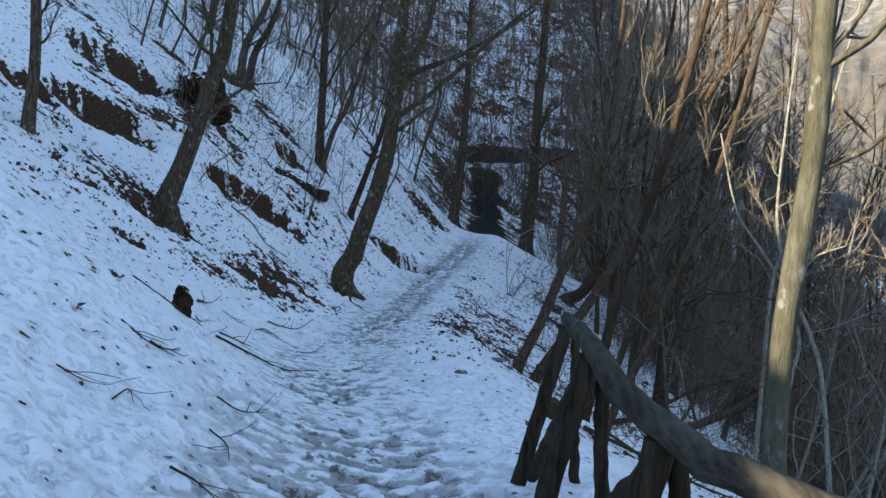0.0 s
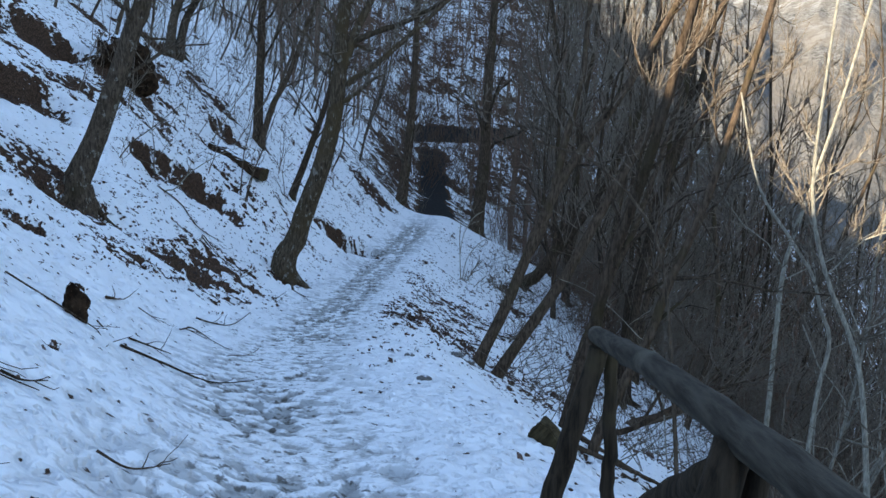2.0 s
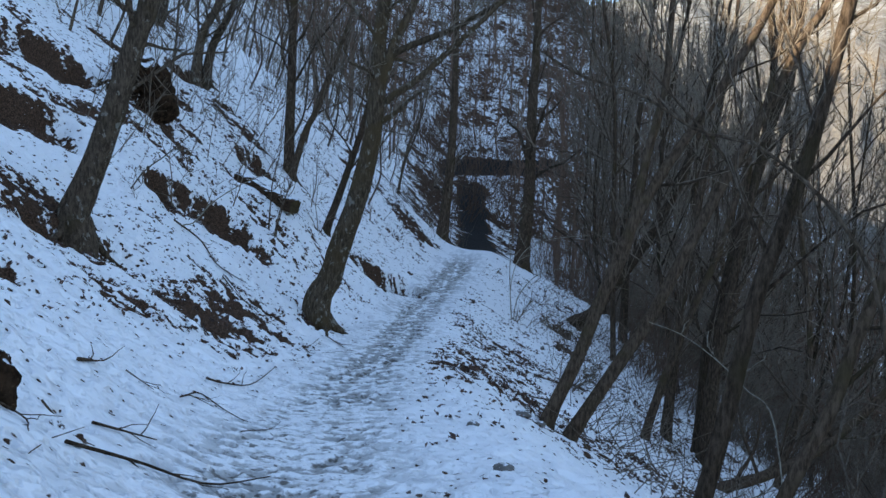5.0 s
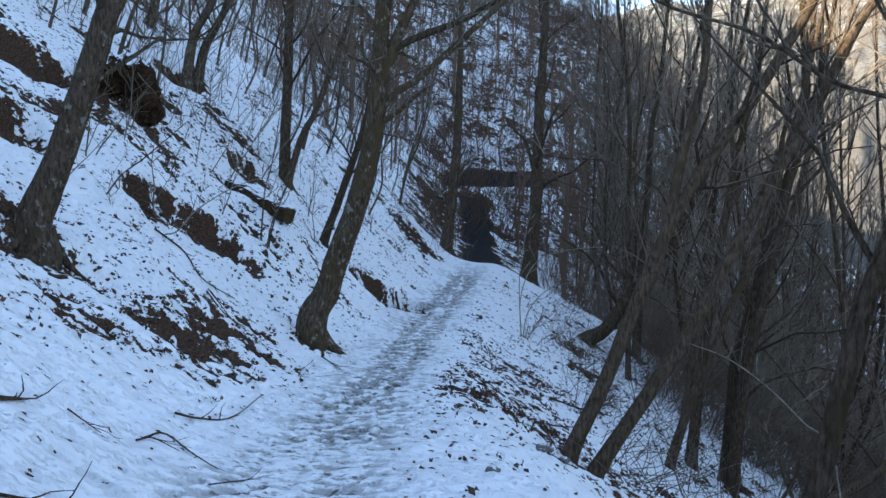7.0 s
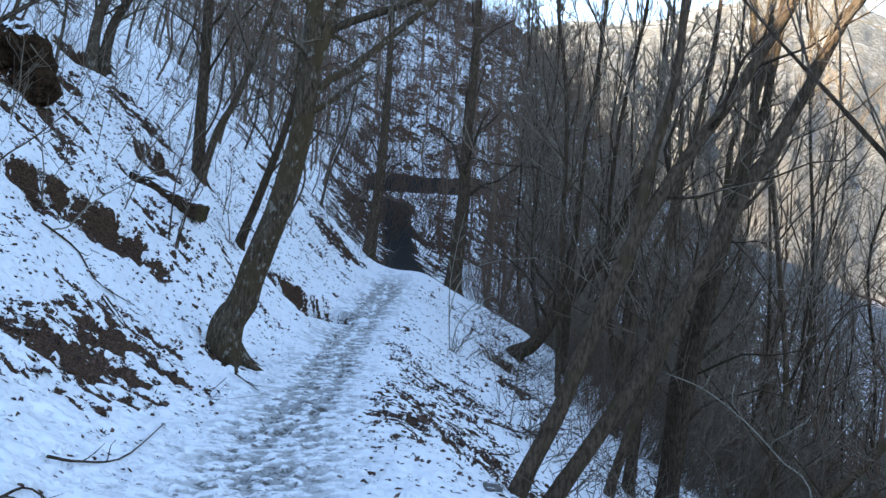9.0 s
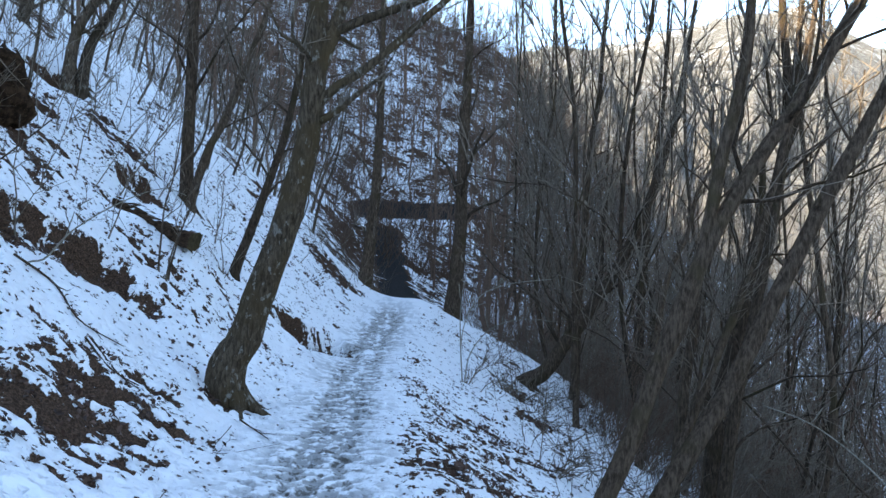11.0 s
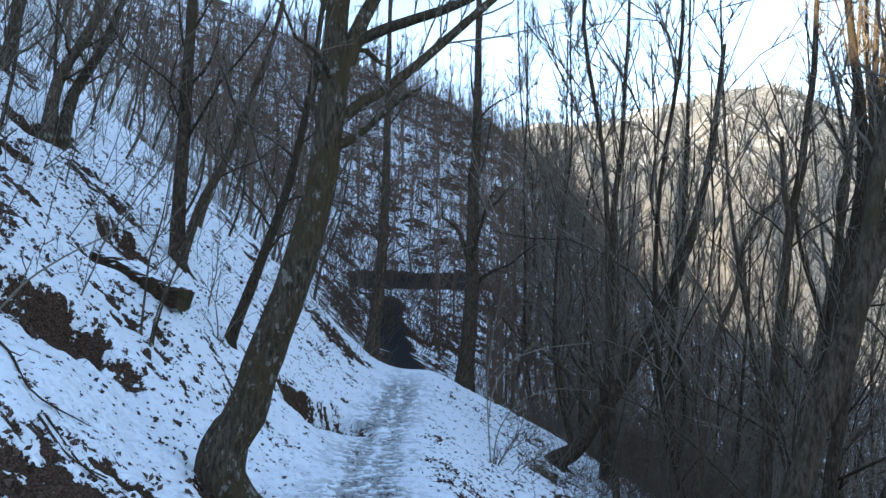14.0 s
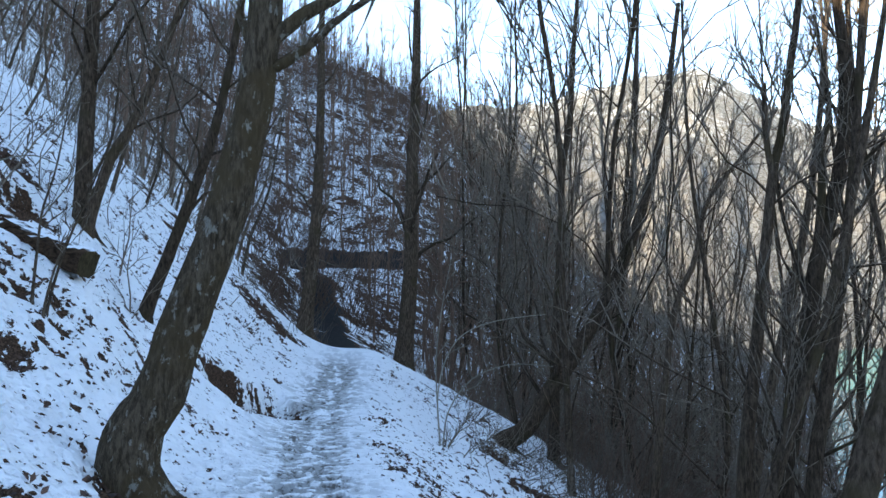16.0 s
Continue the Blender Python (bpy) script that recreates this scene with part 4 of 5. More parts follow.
for row, seed in (([(-5.28, 20.3, 0.03), (-5.23, 20.3, 0.6), (-5.17, 20.3, 1.12), (-5.02, 20.3, 1.64), (-4.85, 20.3, 2.61)], 34), ([(-5.11, 20.3, -0.05), (-4.97, 20.3, 0.42), (-4.82, 20.3, 0.86), (-4.64, 20.3, 1.3), (-4.32, 20.3, 2.18)], 35),
                  ([(-5.12, 20.2, 0.04), (-4.98, 20.2, 0.42), (-4.75, 20.2, 0.94), (-4.55, 20.2, 1.38)], 36)):
    planted(row, r=0.026, tip=0.007, seed=seed, mat=BARK_GREY, label="thin sapling standing in front of the fallen log", group="saplings by the log", limbs=6, start=0.5, reach=0.25, twig_count=3, sides=6)


for row, seed in (([(-9.6, 27.3, 4.65), (-9.45, 27.3, 5.3), (-9.23, 27.3, 5.97), (-8.72, 27.3, 6.81), (-7.9, 27.4, 9.0), (-7.2, 27.5, 12)], 40), ([(-9.32, 27.5, 4.78), (-9.1, 27.5, 5.33), (-8.68, 27.5, 6.1), (-8.3, 27.5, 6.86), (-7.4, 27.6, 9.5)], 41),
                  ([(-11.53, 29, 5.88), (-11.44, 29, 6.51), (-11.24, 29, 7.23), (-10.9, 29, 10), (-10.6, 29, 14)], 42)):
    planted(row, r=0.17, tip=0.04, seed=seed, mat=BARK_GREY, label="grey leaning trunk in a clump high on the bank", limbs=9, start=0.4)
planted([(4.3, 13.0, -2.9), (4.02, 13.0, -2.22), (3.62, 13.0, -1.76), (3.19, 13.0, -1.34), (2.7, 13.0, -0.99), (2.23, 13.0, -0.81)],
        r=0.014, tip=0.005, seed=43, mat=BARK_PALE, label="thin pale sapling arching over the slope", limbs=3, start=0.5, reach=0.2, twig_count=2, sides=6)
planted([(-7.45, 16.5, 0.2), (-7.12, 16.5, 0.75), (-6.6, 16.5, 1.3), (-6.15, 16.5, 1.62), (-5.44, 16.5, 2.2)],
        r=0.022, tip=0.007, seed=44, mat=BARK_GREY, label="thin dead stem leaning over the broken bank", limbs=5, start=0.4, reach=0.3, twig_count=3, sides=6)
planted([(-6.1, 17.0, -0.1), (-5.84, 17.0, 0.31), (-5.48, 17.0, 0.69), (-4.86, 17.0, 1.07), (-4.3, 17.0, 1.27), (-3.98, 17.0, 1.18)],
        r=0.018, tip=0.005, seed=45, mat=BARK_PALE, label="thin pale branch arching over the snow", limbs=4, start=0.4, reach=0.25, twig_count=3, sides=6)


# ---- woods ----
def forest_tree(seed, height, r, bend, mat, label, group, limbs=12, depth=1, start=0.25, twigs=8):
    rng = np.random.default_rng(seed)
    line = [(0, 0, 0)]
    x = y = 0.0
    for k in range(1, 6):
        x += bend * height / 5 * (1.5 - 0.22 * k) + rng.normal(0, 0.02 * height)
        y += rng.normal(0, 0.018 * height)
        line.append((x, y, height * k / 5))
    return tree((0, 0, 0), line, r, 0.02, seed, mat, label, limbs=limbs, start=start, reach=0.34, twig_count=twigs, lean=(0.5, 0, 0), steep=1.8, group=group, sides=7, depth=depth, thin=0.009)


def shrub(seed, height, stems, mat, label, group, lean=0.5, twig_count=15):
    rng = np.random.default_rng(seed)
    root = tagged(new("shrub"), label, "shrub", group)
    for k in range(stems):
        a = rng.uniform(0, 6.28)
        stalk, tw = Tubes(), Tubes()
        foot = np.array((math.cos(a), math.sin(a), 0)) * rng.uniform(0.05, 0.5) - (0, 0, 0.25)
        way = np.array((math.cos(a) * 0.4 + lean * rng.uniform(0.5, 1.5), math.sin(a) * 0.45, 1.0))
        ln = height * rng.uniform(0.6, 1.15)
        line = shoot(rng, foot, way, ln, 7, rng.uniform(-1.3, 0.3) * lean, 0.13)
        r = rng.uniform(0.014, 0.028)
        stalk.add(line, np.linspace(r, 0.004, 7), 4)
        for _ in range(twig_count):
            i = rng.integers(1, 6)
            d = unit(unit(line[i + 1] - line[i]) + rng.normal(0, 0.5, 3))
            l2 = ln * rng.uniform(0.15, 0.45)
            sub = shoot(rng, line[i], d, l2, 3, 0.15, 0.2)
            tw.add(sub, (0.010, 0.008, 0.005), 3, caps=False)
            for _ in range(2):
                tw.add(shoot(rng, sub[1], unit(sub[2] - sub[1] + rng.normal(0, 0.5, 3) * l2 / 2), l2 * rng.uniform(0.35, 0.8), 2, 0.1), (0.007, 0.004), 3, caps=False)
        stem = part("stem", stalk.mesh("stem", mat), root)
        part("spray", tw.mesh("spray", mat), stem, kind="stuff")
    return root


def scatter(makers, places, rng, turn, size):
    """Puts each maker's thing at one place and copies at the others."""
    first = {}
    for x, y in places:
        k = int(rng.integers(0, len(makers)))
        s = rng.uniform(*size)
        m = pose(x, y, lie(x, y) - 0.1, 0, 0, rng.normal(0, turn)) @ Matrix.Scale(s, 4)
        if k in first:
            copy_thing(first[k], m)
        else:
            first[k] = makers[k]()
            first[k].matrix_basis = m


def places(rng, count, xr, yr, keep, gap):
    out = []
    for _ in range(count * 60):
        if len(out) >= count:
            break
        x, y = rng.uniform(*xr), rng.uniform(*yr)
        u = x - float(trail_x(np.array([y]))[0])
        if keep(x, y, u) and all((x - a) ** 2 + (y - b) ** 2 > gap * gap for a, b in out):
            out.append((x, y))
    return out


rng = np.random.default_rng(77)
slope_trees = [lambda k=k: forest_tree(200 + k, 7 + k, 0.05 + 0.012 * k, 0.14 + 0.05 * (k % 4), BARK_GREY, "bare slender tree leaning from the snowy slope", "slope trees", 9, 0, 0.42, 5) for k in range(6)]
scatter(slope_trees, places(rng, 175, (-34, -3), (19, 75), lambda x, y, u: u < -3.2 and not (x > -9 and y < 24) and x > -0.62 * y - 2, 1.2), rng, 25, (0.55, 1.15))
valley_trees = [lambda k=k: forest_tree(400 + k, 11 + 1.4 * k, 0.05 + 0.014 * k, 0.05 + 0.035 * (k % 3), BARK_DARK, "dark bare tree on the slope below the path", "trees below the path", 15) for k in range(6)]
scatter(valley_trees, places(rng, 76, (3.5, 44), (12, 60), lambda x, y, u: u > (9.0 if y < 25 else 6.0) and x < 3 + 0.8 * y, 1.3), rng, 30, (0.65, 1.15))


def far_woods():
    """The woods on the spur across the gully, too many to count."""
    kinds = []
    for k in range(5):
        r = np.random.default_rng(300 + k)
        t = Tubes()
        h = 8.0 + k
        line = np.array([(0.05 * k * q * q + r.normal(0, 0.12), r.normal(0, 0.12), h * q) for q in np.linspace(0, 1, 6)])
        t.add(line, np.linspace(0.06 + 0.014 * k, 0.02, 6), 5)
        for j in range(9):
            f = r.uniform(0.25, 0.97)
            i = min(int(f * 5), 4)
            a = j * 2.4
            limb_with_twigs(t, t, r, line[i], (math.cos(a), math.sin(a), 1.2), h * 0.36 * (1.15 - f), 0.035, 6, 0.3, 0, 0.017)
        kinds.append((np.array(t.verts), t.faces))
    verts, faces, n = [], [], 0
    spots = places(rng, 420, (-24, 46), (44, 122), lambda x, y, u: (u > 2.5 or y > 68 or u < -5) and x < 8 + 0.36 * y, 1.4)
    spots += places(rng, 190, (9, 62), (14, 100), lambda x, y, u: u > 11 and 0.3 * y < x < 6 + 0.9 * y, 1.5)
    heights = surface(*np.array(spots).T)[0]
    for (x, y), z in zip(spots, heights):
        v, f = kinds[int(rng.integers(0, 5))]
        a, s = rng.uniform(-0.9, 0.9), rng.uniform(0.55, 1.2)
        c, d = math.cos(a) * s, math.sin(a) * s
        verts.append(np.stack([v[:, 0] * c - v[:, 1] * d + x, v[:, 0] * d + v[:, 1] * c + y, v[:, 2] * s + z - 0.2], -1))
        faces.extend([tuple(i + n for i in q) for q in f])
        n += len(v)
    me = bpy.data.meshes.new("far_woods")
    me.from_pydata(np.concatenate(verts).tolist(), [], faces)
    me.materials.append(BARK_FAR)
    tagged(new("far_woods", me), "dense bare winter woods on the shaded far slopes", "woods", kind="stuff")


far_woods()


def brush(name, spots, rng, length, r, flat, lean, label, stems=6, mat=None):
    """Thin bare stems in clumps, past counting."""
    t = Tubes()
    heights = surface(*np.array(spots).T)[0]
    for (x, y), z in zip(spots, heights):
        for _ in range(int(rng.integers(stems // 2, stems + 1))):
            a, ln = rng.uniform(0, 6.28), rng.uniform(*length)
            foot = np.array((x + rng.normal(0, 0.25), y + rng.normal(0, 0.25), z - 0.1 + 0.12 * (flat < 0.5)))
            way = np.array((math.cos(a) * 0.55 + lean, math.sin(a) * 0.55, flat + rng.normal(0, 0.12)))
            t.add(shoot(rng, foot, way, ln, 4, 0.12, 0.16), np.linspace(r, r * 0.3, 4), 3, caps=False)
    tagged(new(name, t.mesh(name, mat or BARK_TWIG)), label, "brushwood", kind="stuff")


brush("far_brushwood", places(rng, 2000, (-22, 42), (52, 121), lambda x, y, u: (x > -6 or y > 66) and x < 10 + 0.34 * y, 0.45), rng, (2.0, 4.6), 0.024, 1.1, 0.25, "brown haze of thin bare brushwood on the far spur", 6, BARK_FAR)
brush("slope_brushwood", places(rng, 420, (1.6, 12), (9.5, 34), lambda x, y, u: u > 3.0 and x < 2.5 + 0.5 * y, 0.3), rng, (0.5, 1.7), 0.010, 0.35, 0.35, "broken twigs and low brushwood lying on the snow below the path", 5)
brush("ridge_brushwood", places(rng, 420, (-14, 32), (104, 121), lambda x, y, u: x < 10 + 0.2 * y, 0.6), rng, (4.0, 8.0), 0.034, 1.4, 0.2, "bare brushwood along the ridge of the spur", 5, BARK_FAR)
brush("thicket_brushwood", places(rng, 850, (4.5, 26), (11, 40), lambda x, y, u: u > (9.5 if y < 24 else 6.0) and x < 2.5 + 0.62 * y, 0.3), rng, (1.2, 3.4), 0.010, 0.75, 0.45, "tangled grey-brown brushwood filling the slope below the path", 6, BARK_FAR)
brush("brow_brushwood", places(rng, 300, (1.4, 14), (27, 52), lambda x, y, u: u > (6.5 if y < 36 else 3.6) and x < 1.5 + 0.27 * y, 0.3), rng, (1.6, 5.2), 0.012, 1.6, 0.3, "dense brown brushwood on the slope beside the brow", 5, BARK_FAR)
brush("track_brushwood", places(rng, 34, (-4.5, 3.5), (33.5, 47), lambda x, y, u: abs(x) > 0.9 + 0.03 * (y - 33), 0.5), rng, (0.7, 2.2), 0.010, 1.0, 0.2, "thin bare stems beside the track beyond the brow", 5)
brush("bank_brushwood", places(rng, 520, (-32, -5.5), (21, 66), lambda x, y, u: u < -5 and x > -0.6 * y - 1, 0.5), rng, (1.2, 3.6), 0.013, 1.1, 0.35, "thin bare brushwood on the snowy slope above the path", 4)
tall_trees = [lambda k=k: forest_tree(450 + k, 14 + 1.5 * k, 0.055 + 0.010 * k, 0.03 + 0.03 * (k % 2), BARK_DARK, "tall slender bare tree rising from the slope", "tall trees", 22, 2) for k in range(4)]
scatter(tall_trees, places(rng, 34, (3.6, 27), (26, 56), lambda x, y, u: u > 5 and x < 2 + 0.5 * y, 1.8), rng, 40, (0.8, 1.3))
below_shrubs = [lambda k=k: shrub(500 + k, 2.4 + 0.5 * k, 8, BARK_TWIG, "tangle of thin bare dark stems on the slope", "undergrowth below the path", 0.35 + 0.15 * k) for k in range(4)]
scatter(below_shrubs, places(rng, 125, (2.2, 28), (9, 50), lambda x, y, u: u > (9.0 if y < 24 else 6.0) and x < 3 + 0.75 * y, 0.9), rng, 35, (0.7, 1.4))
pale_trees = [lambda k=k: forest_tree(600 + k, 6.5 + k, 0.035 + 0.01 * k, 0.30 + 0.08 * k, BARK_PALE, "slender pale leaning tree catching the low sun", "sunlit trees", 14) for k in range(3)]
scatter(pale_trees, places(rng, 24, (2.9, 10.5), (2.2, 12), lambda x, y, u: u > 3.3 and x > 1.6 + 0.28 * y, 0.8), rng, 25, (0.7, 1.15))
scatter(pale_trees, places(rng, 9, (8, 20), (12, 26), lambda x, y, u: u > 9 and x < 2 + 0.72 * y, 1.0), rng, 30, (0.8, 1.3))
shoots = [lambda k=k: shrub(700 + k, 1.7 + 0.5 * k, 1, BARK_TWIG, "thin bare sapling standing in the snow", "saplings", 0.3, 5) for k in range(5)]
scatter(shoots, places(rng, 90, (-12, -2.8), (13, 42), lambda x, y, u: u < (-2.4 if y > 21 else -4.0) and x > -0.45 * y - 0.5, 0.6), rng, 40, (0.5, 1.1))
for x, y, s in ((0.95, 26.0, 0.8), (1.7, 20.5, 0.7)):
    sap = shrub(int(720 + y), 2.0, 4, BARK_TWIG, "arching bare sapling at the edge of the path", "saplings", 0.45)
    sap.matrix_basis = pose(x, y, lie(x, y) - 0.05) @ Matrix.Scale(s, 4)


# ---- handrail of rough logs ----
def log_mesh(name, pts, radii, mat, sides=12, seed=0):
    rng = np.random.default_rng(seed)
    t = Tubes()
    line = curve(pts, 22)
    t.add(line + rng.normal(0, 0.004, line.shape), np.interp(np.linspace(0, 1, 22), np.linspace(0, 1, len(radii)), radii), sides, 0.07, rng)
    return t.mesh(name, mat)


def handrail():
    root = tagged(new("handrail"), "rustic log handrail with crossed posts along the path", "handrail")
    root.location = (1.05, 1.3, lie(1.05, 1.3))
    o = np.array(root.location)
    to = lambda pts: [tuple(np.subtract(p, o)) for p in pts]
    near = [(1.09, 3.08, 0.59), (1.08, 2.4, 0.69), (1.065, 1.6, 0.80), (1.06, 0.2, 0.925)]
    back = [(1.06, 0.26, 0.92), (1.13, -0.04, 0.91), (1.28, -0.42, 0.90), (1.72, -1.2, 0.98), (2.4, -2.3, 1.12)]
    part("top_rail", log_mesh("top_rail", to(near), (0.042, 0.046, 0.048, 0.048), RAIL, 16, 1), root, "weathered split log rail")
    part("top_rail", log_mesh("top_rail", to(back), (0.046, 0.046, 0.048, 0.05), RAIL, 16, 2), root, "weathered split log rail")
    stands = [(1.09, 2.92, 0.60), (1.05, 1.05, 0.86), (1.14, -0.1, 0.90), (1.72, -1.2, 0.98), (2.36, -2.25, 1.11)]
    for n, (x, y, z) in enumerate(stands):
        inner, outer = (x - 0.36, y - 0.02), (x + 0.10, y + 0.08)
        f = (*inner, lie(*inner) - 0.25)
        part("post", log_mesh("post", to([(x - 0.01, y, z - 0.03), f]), (0.046, 0.056), POST, 12, 10 + n), root)
        f = (*outer, lie(*outer) - 0.25)
        part("post", log_mesh("post", to([(x + 0.05, y + 0.03, z - 0.05), f]), (0.030, 0.038), POST, 12, 20 + n), root)
        if n:
            xa, ya, _ = stands[n - 1]
            part("brace", log_mesh("brace", to([(x - 0.02, y + 0.05, z - 0.12), (xa - 0.20, ya - 0.06, lie(xa - 0.2, ya) + 0.12)]), (0.042, 0.046), POST, 12, 30 + n), root)


handrail()


# ---- earth, roots, logs and stones ----
def lump_mesh(name, size, mat, seed, rough=0.28, hollow=None, freq=2.2):
    """An uneven mass of earth or stone; hollow is a direction and depth of a hole."""
    bm = bmesh.new()
    bmesh.ops.create_icosphere(bm, subdivisions=4, radius=1)
    for v in bm.verts:
        d = v.co.normalized()
        k = 1 + rough * (noise.fractal(d * freq + Vector((seed * 3.1, seed, 0)), 1.0, 2.0, 4) + 0.35 * noise.noise(d * 7 + Vector((seed, 0, 0))))
        if hollow:
            c = d.dot(Vector(hollow[0]).normalized())
            k -= hollow[1] * max(0.0, (c - hollow[2]) / (1 - hollow[2])) ** 0.6
        v.co = Vector((d.x * size[0], d.y * size[1], d.z * size[2])) * k
    me = bpy.data.meshes.new(name)
    bm.to_mesh(me)
    bm.free()
    me.polygons.foreach_set("use_smooth", np.ones(len(me.polygons), dtype=bool))
    me.materials.append(mat)
    return me


plate = tagged(new("root_plate"), "upturned root plate of dark earth with a hollow", "root plate")
plate.location = (-8.45, 20.5, lie(-8.3, 20.4) + 0.35)
part("earth", lump_mesh("earth", (0.78, 0.80, 0.88), SOIL, 40, 0.3, ((0.38, -0.9, -0.30), 0.97, 0.66)), plate)
rng = np.random.default_rng(5)
for k in range(16):
    t = Tubes()
    a = rng.uniform(-0.9, 0.9)
    t.add(shoot(rng, (a * 0.6, -0.62 * math.sqrt(1 - a * a), rng.uniform(0.45, 0.85)), (rng.normal(0, 0.5), -0.5, -0.5), rng.uniform(0.4, 0.9), 6, -0.6, 0.25), np.linspace(0.018, 0.005, 6), 4)
    part("root", t.mesh("root", BARK_TWIG), plate)

def fallen_log():
    a, b = np.array((-6.63, 22.2, 0.98)), np.array((-4.88, 21.25, 0.24))
    lift = max(0.0, max(lie(*(a + (b - a) * k)[:2]) + 0.07 - (a + (b - a) * k)[2] for k in np.linspace(0.1, 1, 10)))
    a[2], b[2] = a[2] + lift, b[2] + lift
    root = tagged(new("fallen_log"), "rotten dark log lying down the slope with a sawn end", "log")
    root.location = b
    way = unit(-(a - b))
    side = unit(np.cross(way, (0, 0, 1)))
    over = np.cross(side, way)
    # a roughly squared section with worn corners
    section = [(math.copysign(abs(math.cos(q)) ** 0.55, math.cos(q)), math.copysign(abs(math.sin(q)) ** 0.55, math.sin(q))) for q in np.arange(16) * math.pi / 8 + 0.2]
    verts, faces, rng = [], [], np.random.default_rng(9)
    stations = np.linspace(0, 1, 26)
    for k, f in enumerate(stations):
        at, half = (a - b) * (1 - f), 0.135 + 0.035 * f
        worn = rng.normal(0, 0.009, 16) + 0.02 * math.sin(9 * f)
        verts.extend(tuple(at + (half + w) * (p * side + q * over)) for (p, q), w in zip(section, worn))
        if k:
            faces.extend((16 * k - 16 + i, 16 * k - 16 + (i + 1) % 16, 16 * k + (i + 1) % 16, 16 * k + i) for i in range(16))
    me = bpy.data.meshes.new("trunk")
    me.from_pydata(verts, [], faces + [tuple(range(15, -1, -1))])
    me.materials.append(LOG)
    part("trunk", me, root)
    me = bpy.data.meshes.new("sawn_end")
    ring = verts[-16:]
    inner = [tuple(np.array(p) * 0.86 + way * 0.008) for p in ring]
    me.from_pydata(ring + inner, [], [(i, (i + 1) % 16, 16 + (i + 1) % 16, 16 + i) for i in range(16)] + [tuple(range(16, 32))])
    me.materials.append(CUT)
    part("sawn_end", me, root, "flat dark sawn face")


fallen_log()


def stub():
    """A squared, mossy end of timber that leans out of the snow."""
    bm = bmesh.new()
    bmesh.ops.create_cube(bm, size=1)
    bmesh.ops.scale(bm, vec=(0.31, 0.15, 0.20), verts=bm.verts)
    bmesh.ops.subdivide_edges(bm, edges=bm.edges, cuts=5, use_grid_fill=True)
    for v in bm.verts:
        v.co += Vector((noise.noise(v.co * 9), noise.noise(v.co * 9 + Vector((5, 0, 0))), noise.noise(v.co * 9 + Vector((0, 5, 0))))) * 0.025
        v.co.z -= 0.12 * max(0.0, v.co.x)
    bmesh.ops.bevel(bm, geom=[e for e in bm.edges if e.calc_face_angle(0) > 1.0], offset=0.012, segments=2, affect="EDGES")
    me = bpy.data.meshes.new("timber_stub")
    bm.to_mesh(me)
    bm.free()
    me.materials.append(CUT)
    ob = tagged(new("timber_stub", me), "squared mossy end of timber sticking from the snow", "timber")
    ob.matrix_basis = pose(1.22, 5.6, lie(1.22, 5.6) + 0.09, 5, 36, -25)


stub()

old = tagged(new("stump", lump_mesh("stump", (0.10, 0.09, 0.20), SOIL, 50, 0.3)), "short dark rotten stump in the snow", "stump")
old.location = (-2.82, 5.95, lie(-2.82, 5.95) + 0.08)
for x, y, s, k in ((0.5, 13.7, 0.10, 60), (0.75, 13.5, 0.07, 61), (-0.2, 10.3, 0.06, 62), (0.1, 8.0, 0.07, 63)):
    st = tagged(new("stone", lump_mesh("stone", (s * 1.2, s, s * 0.7), STONE, k, 0.22, None, 1.4)), "grey stone half sunk in the snow", "stone", "stones")
    st.location = (x, y, lie(x, y) + s * 0.2)


# ---- fallen branches ----
def fallen(places, r, seed, twigs=3):
    rng = np.random.default_rng(seed)
    pts = np.array([(x, y, lie(x, y) + r + 0.015) for x, y in places])
    root = tagged(new("fallen_branch"), "thin broken dark branch lying on the snow", "branch", "fallen branches")
    root.location = pts[0]
    line = curve(pts - pts[0], 12)
    t = Tubes()
    t.add(line, np.linspace(r, r * 0.35, 12), 6)
    part("stem", t.mesh("stem", BARK_DARK), root)
    for _ in range(twigs):
        i = int(rng.integers(3, 10))
        s = Tubes()
        d = unit(unit(line[i + 1] - line[i]) + (*rng.normal(0, 0.6, 2), 0.12))
        s.add(shoot(rng, line[i], d, rng.uniform(0.15, 0.4), 5, 0.1, 0.2), np.linspace(r * 0.5, 0.002, 5), 4)
        part("twig", s.mesh("twig", BARK_DARK), root)


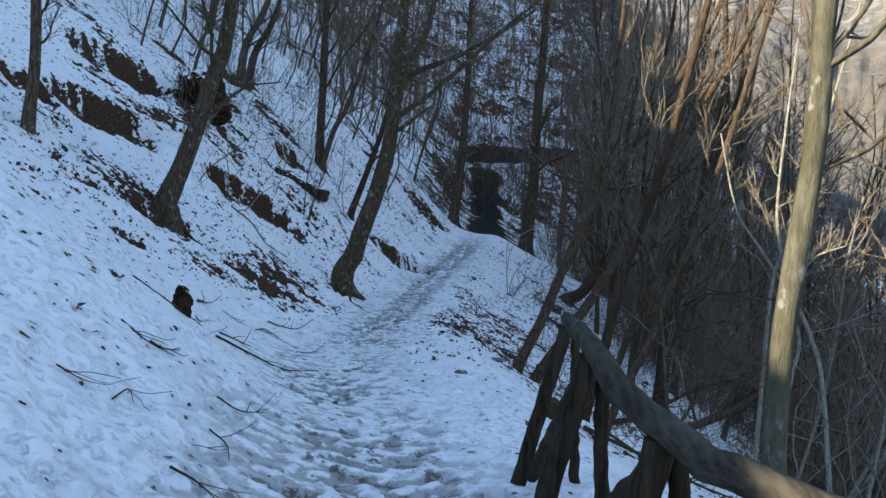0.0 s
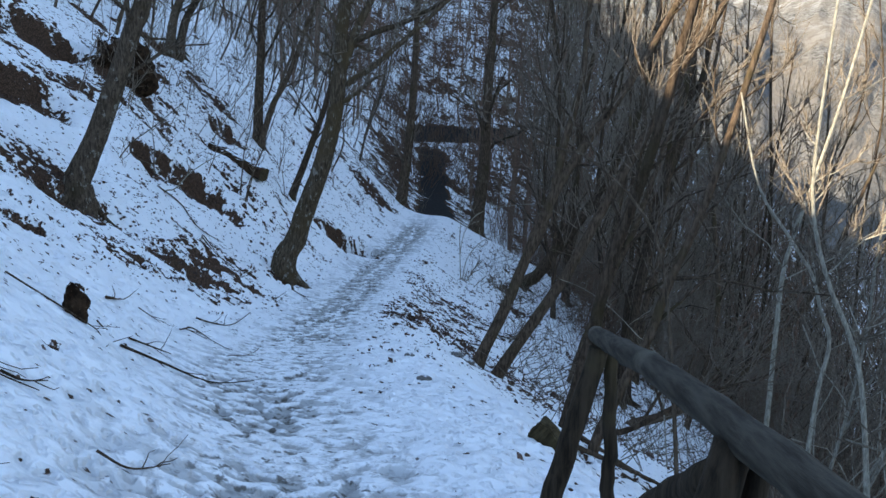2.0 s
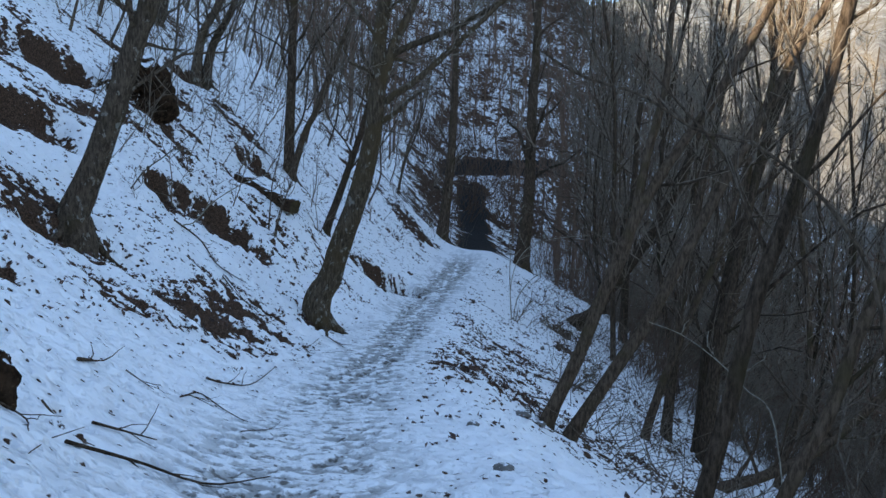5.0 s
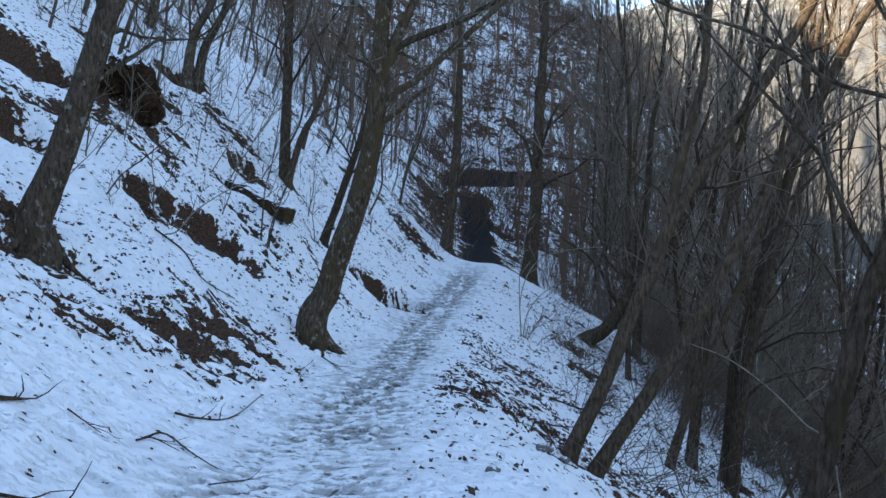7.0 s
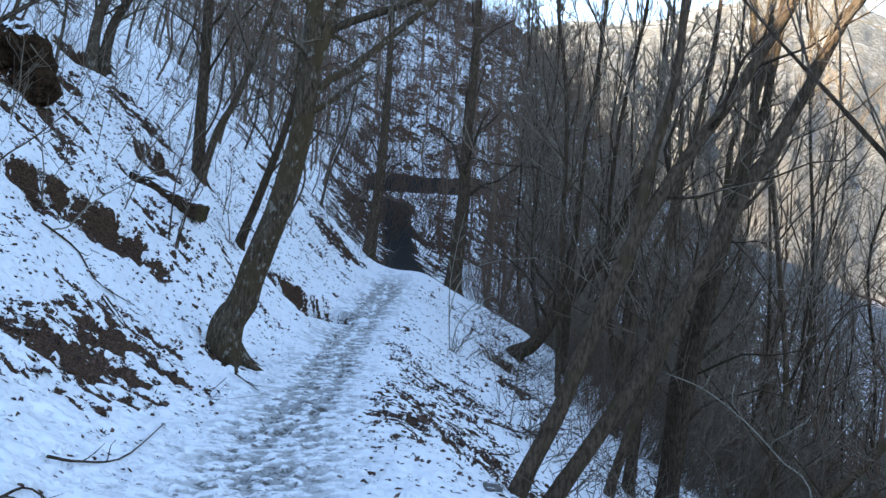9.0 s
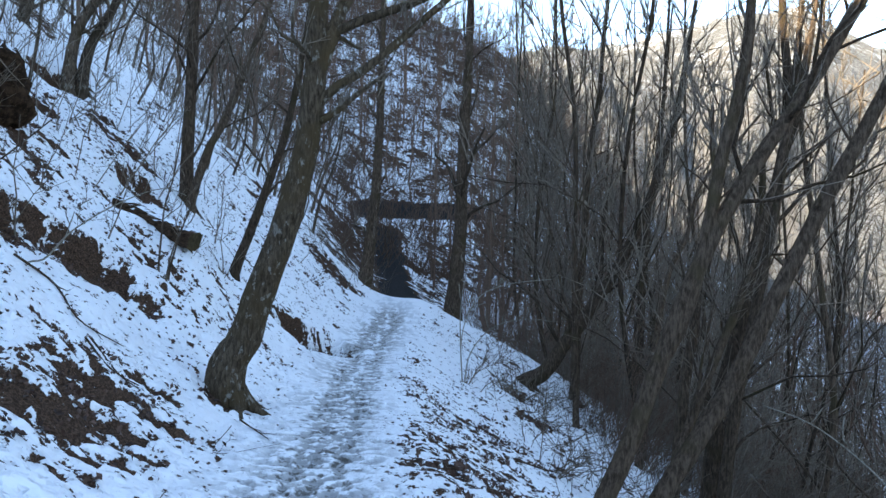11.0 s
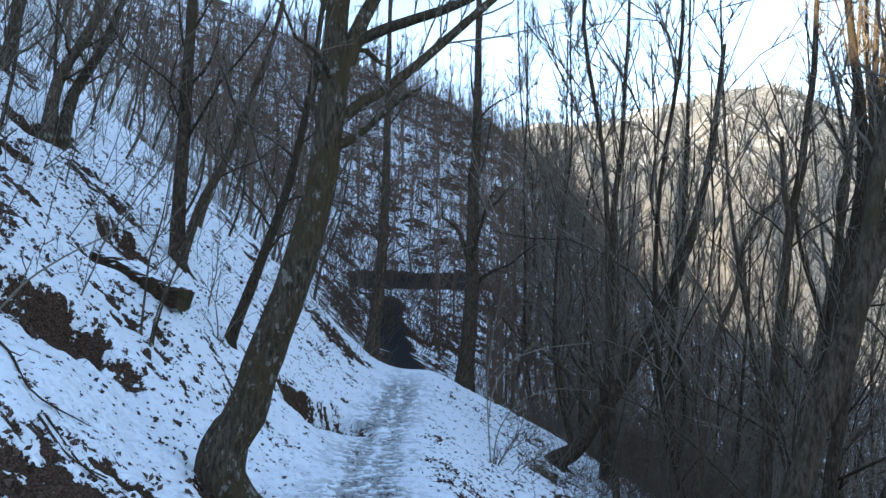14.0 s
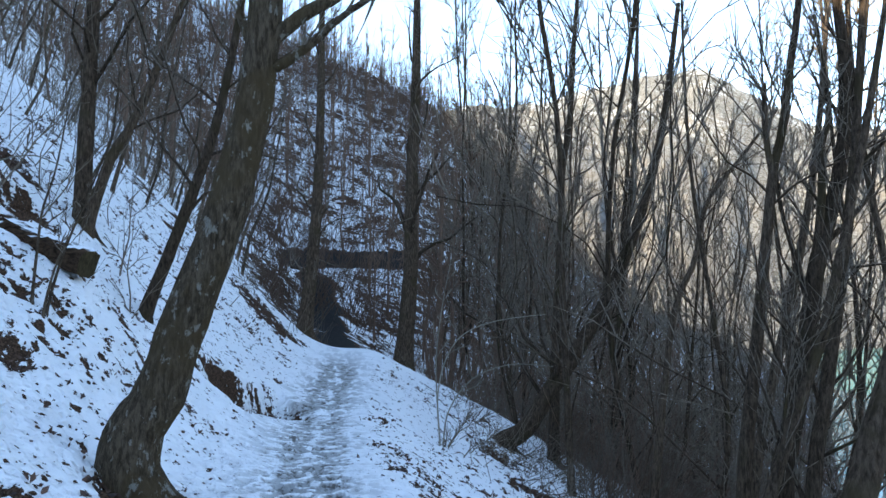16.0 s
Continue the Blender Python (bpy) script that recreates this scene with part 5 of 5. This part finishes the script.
SLOPE_BRANCHES = (([(-2.48, 6.03), (-2.29, 6.56), (-1.97, 6.92), (-1.68, 7.44)], 0.014), ([(-3.33, 10.64), (-3.21, 10.92), (-3.08, 11.58), (-3.18, 13.11)], 0.014),
                  ([(-3.12, 9.46), (-3.14, 9.92), (-2.84, 9.8), (-2.56, 9.64)], 0.011), ([(-6.21, 16.91), (-5.76, 17.1), (-5.26, 16.64), (-4.78, 16.91)], 0.02),
                  ([(-4.98, 16.09), (-4.56, 15.79), (-4.26, 16.23), (-3.83, 16.34)], 0.014), ([(-2.16, 3.3), (-1.94, 3.24), (-1.79, 3.38)], 0.008),
                  ([(-1.51, 1.9), (-1.57, 2.21), (-1.47, 2.07)], 0.006), ([(-1.14, 2.39), (-1.01, 2.33), (-0.9, 2.07)], 0.007),
                  ([(-1.01, 1.52), (-0.9, 1.58), (-0.76, 1.47)], 0.008), ([(-3.24, 16.98), (-2.75, 16.32)], 0.014),
                  ([(-3.24, 16.38), (-3.17, 15.07), (-2.56, 16.22)], 0.006), ([(-1.94, 3.29), (-1.88, 3.38), (-1.81, 3.51)], 0.009),
                  ([(-1.35, 3.07), (-1.21, 3.14), (-1.16, 3.55)], 0.008), ([(0.47, 15.62), (1.2, 17.31), (1.7, 19.07)], 0.016),
                  ([(-3.1, 9.28), (-3.11, 9.6), (-2.89, 9.63)], 0.01), ([(-3.58, 8.25), (-3.58, 8.58)], 0.02),
                  ([(-3.5, 8.97), (-3.21, 8.92)], 0.008), ([(-2.91, 6.53), (-2.72, 6.4), (-2.33, 5.41)], 0.008),
                  ([(-1.74, 1.74), (-1.61, 1.79)], 0.006), ([(-2.76, 6.88), (-2.54, 7.41)], 0.012),
                  ([(-4.95, 16.19), (-4.49, 15.92), (-4.18, 16.16)], 0.014))
EDGE_BRANCHES = (([(0.5, 13.0), (1.0, 14.0), (0.9, 15.2)], 0.012), ([(0.2, 16.0), (0.9, 17.5), (1.5, 18.0)], 0.014), ([(1.0, 19.5), (1.9, 20.5), (2.4, 22.5)], 0.018),
                 ([(-3.1, 5.4), (-2.7, 5.9), (-2.5, 5.7)], 0.008), ([(-2.4, 9.0), (-2.2, 9.5)], 0.007), ([(1.6, 6.6), (2.4, 7.2), (3.2, 7.0)], 0.03),
                 ([(1.9, 8.2), (2.9, 8.4), (4.0, 9.2)], 0.035), ([(1.45, 8.2), (1.75, 8.2), (2.1, 8.25), (2.5, 8.3)], 0.02), ([(2.05, 6.6), (2.36, 6.6), (2.75, 6.6)], 0.022))
for n, (row, r) in enumerate(SLOPE_BRANCHES + EDGE_BRANCHES):
    fallen(row, r, 800 + n)


# ---- dead leaves ----
def leaf_litter():
    rng = np.random.default_rng(31)
    n = 21000
    x, y = rng.uniform(-9, 4.5, n), 1.5 + 33 * rng.random(n) ** 1.1
    _, trod, _, litter, gone = surface(x, y)
    clump = fbm(x * 1.3, y * 1.3, 3, 71)
    keep = rng.random(n) < np.maximum(np.clip((litter - 0.14) * 0.5, 0.0, 0.6) * np.clip((clump - 0.40) * 6, 0.0, 1) * (1 - trod) * step(y, 6, 11), 0.35 * step(gone, -0.12, 0.0))
    x, y, litter = x[keep], y[keep], litter[keep]
    count = (rng.gamma(1.6, 4.0, len(x)) * np.clip(litter * 1.6, 0.25, 1.4)).astype(int) + 1
    wide = rng.uniform(0.02, 0.09, len(x))
    cx, cy, cw = np.repeat(x, count), np.repeat(y, count), np.repeat(wide, count)
    m = len(cx)
    x, y = cx + rng.normal(0, 1, m) * cw * 1.3, cy + rng.normal(0, 1, m) * cw
    z = surface(x, y)[0] + rng.uniform(0.0, 0.9, m) * cw * 0.9
    s = rng.uniform(0.02, 0.052, m)
    long = rng.normal(0, 1, (m, 3))
    long /= np.linalg.norm(long, axis=1)[:, None]
    other = np.cross(long, rng.normal(0, 1, (m, 3)))
    other /= np.linalg.norm(other, axis=1)[:, None]
    curl = np.cross(long, other)
    mid = np.stack([x, y, z + 0.008], -1)
    k = s[:, None]
    v = np.stack([mid + long * k, mid + other * k * 0.6 + curl * k * 0.35, mid - long * k + curl * k * 0.2, mid - other * k * 0.6 + curl * k * 0.35], 1).reshape(-1, 3)
    i = np.arange(m)[:, None] * 4
    f = np.concatenate([i + (0, 1, 2), i + (0, 2, 3)], 0)
    me = bpy.data.meshes.new("leaf_litter")
    me.from_pydata(v.tolist(), [], f.tolist())
    me.materials.append(LEAVES)
    tagged(new("leaf_litter", me), "brown dead leaves in clumps on the snow", "leaves", kind="stuff")


leaf_litter()
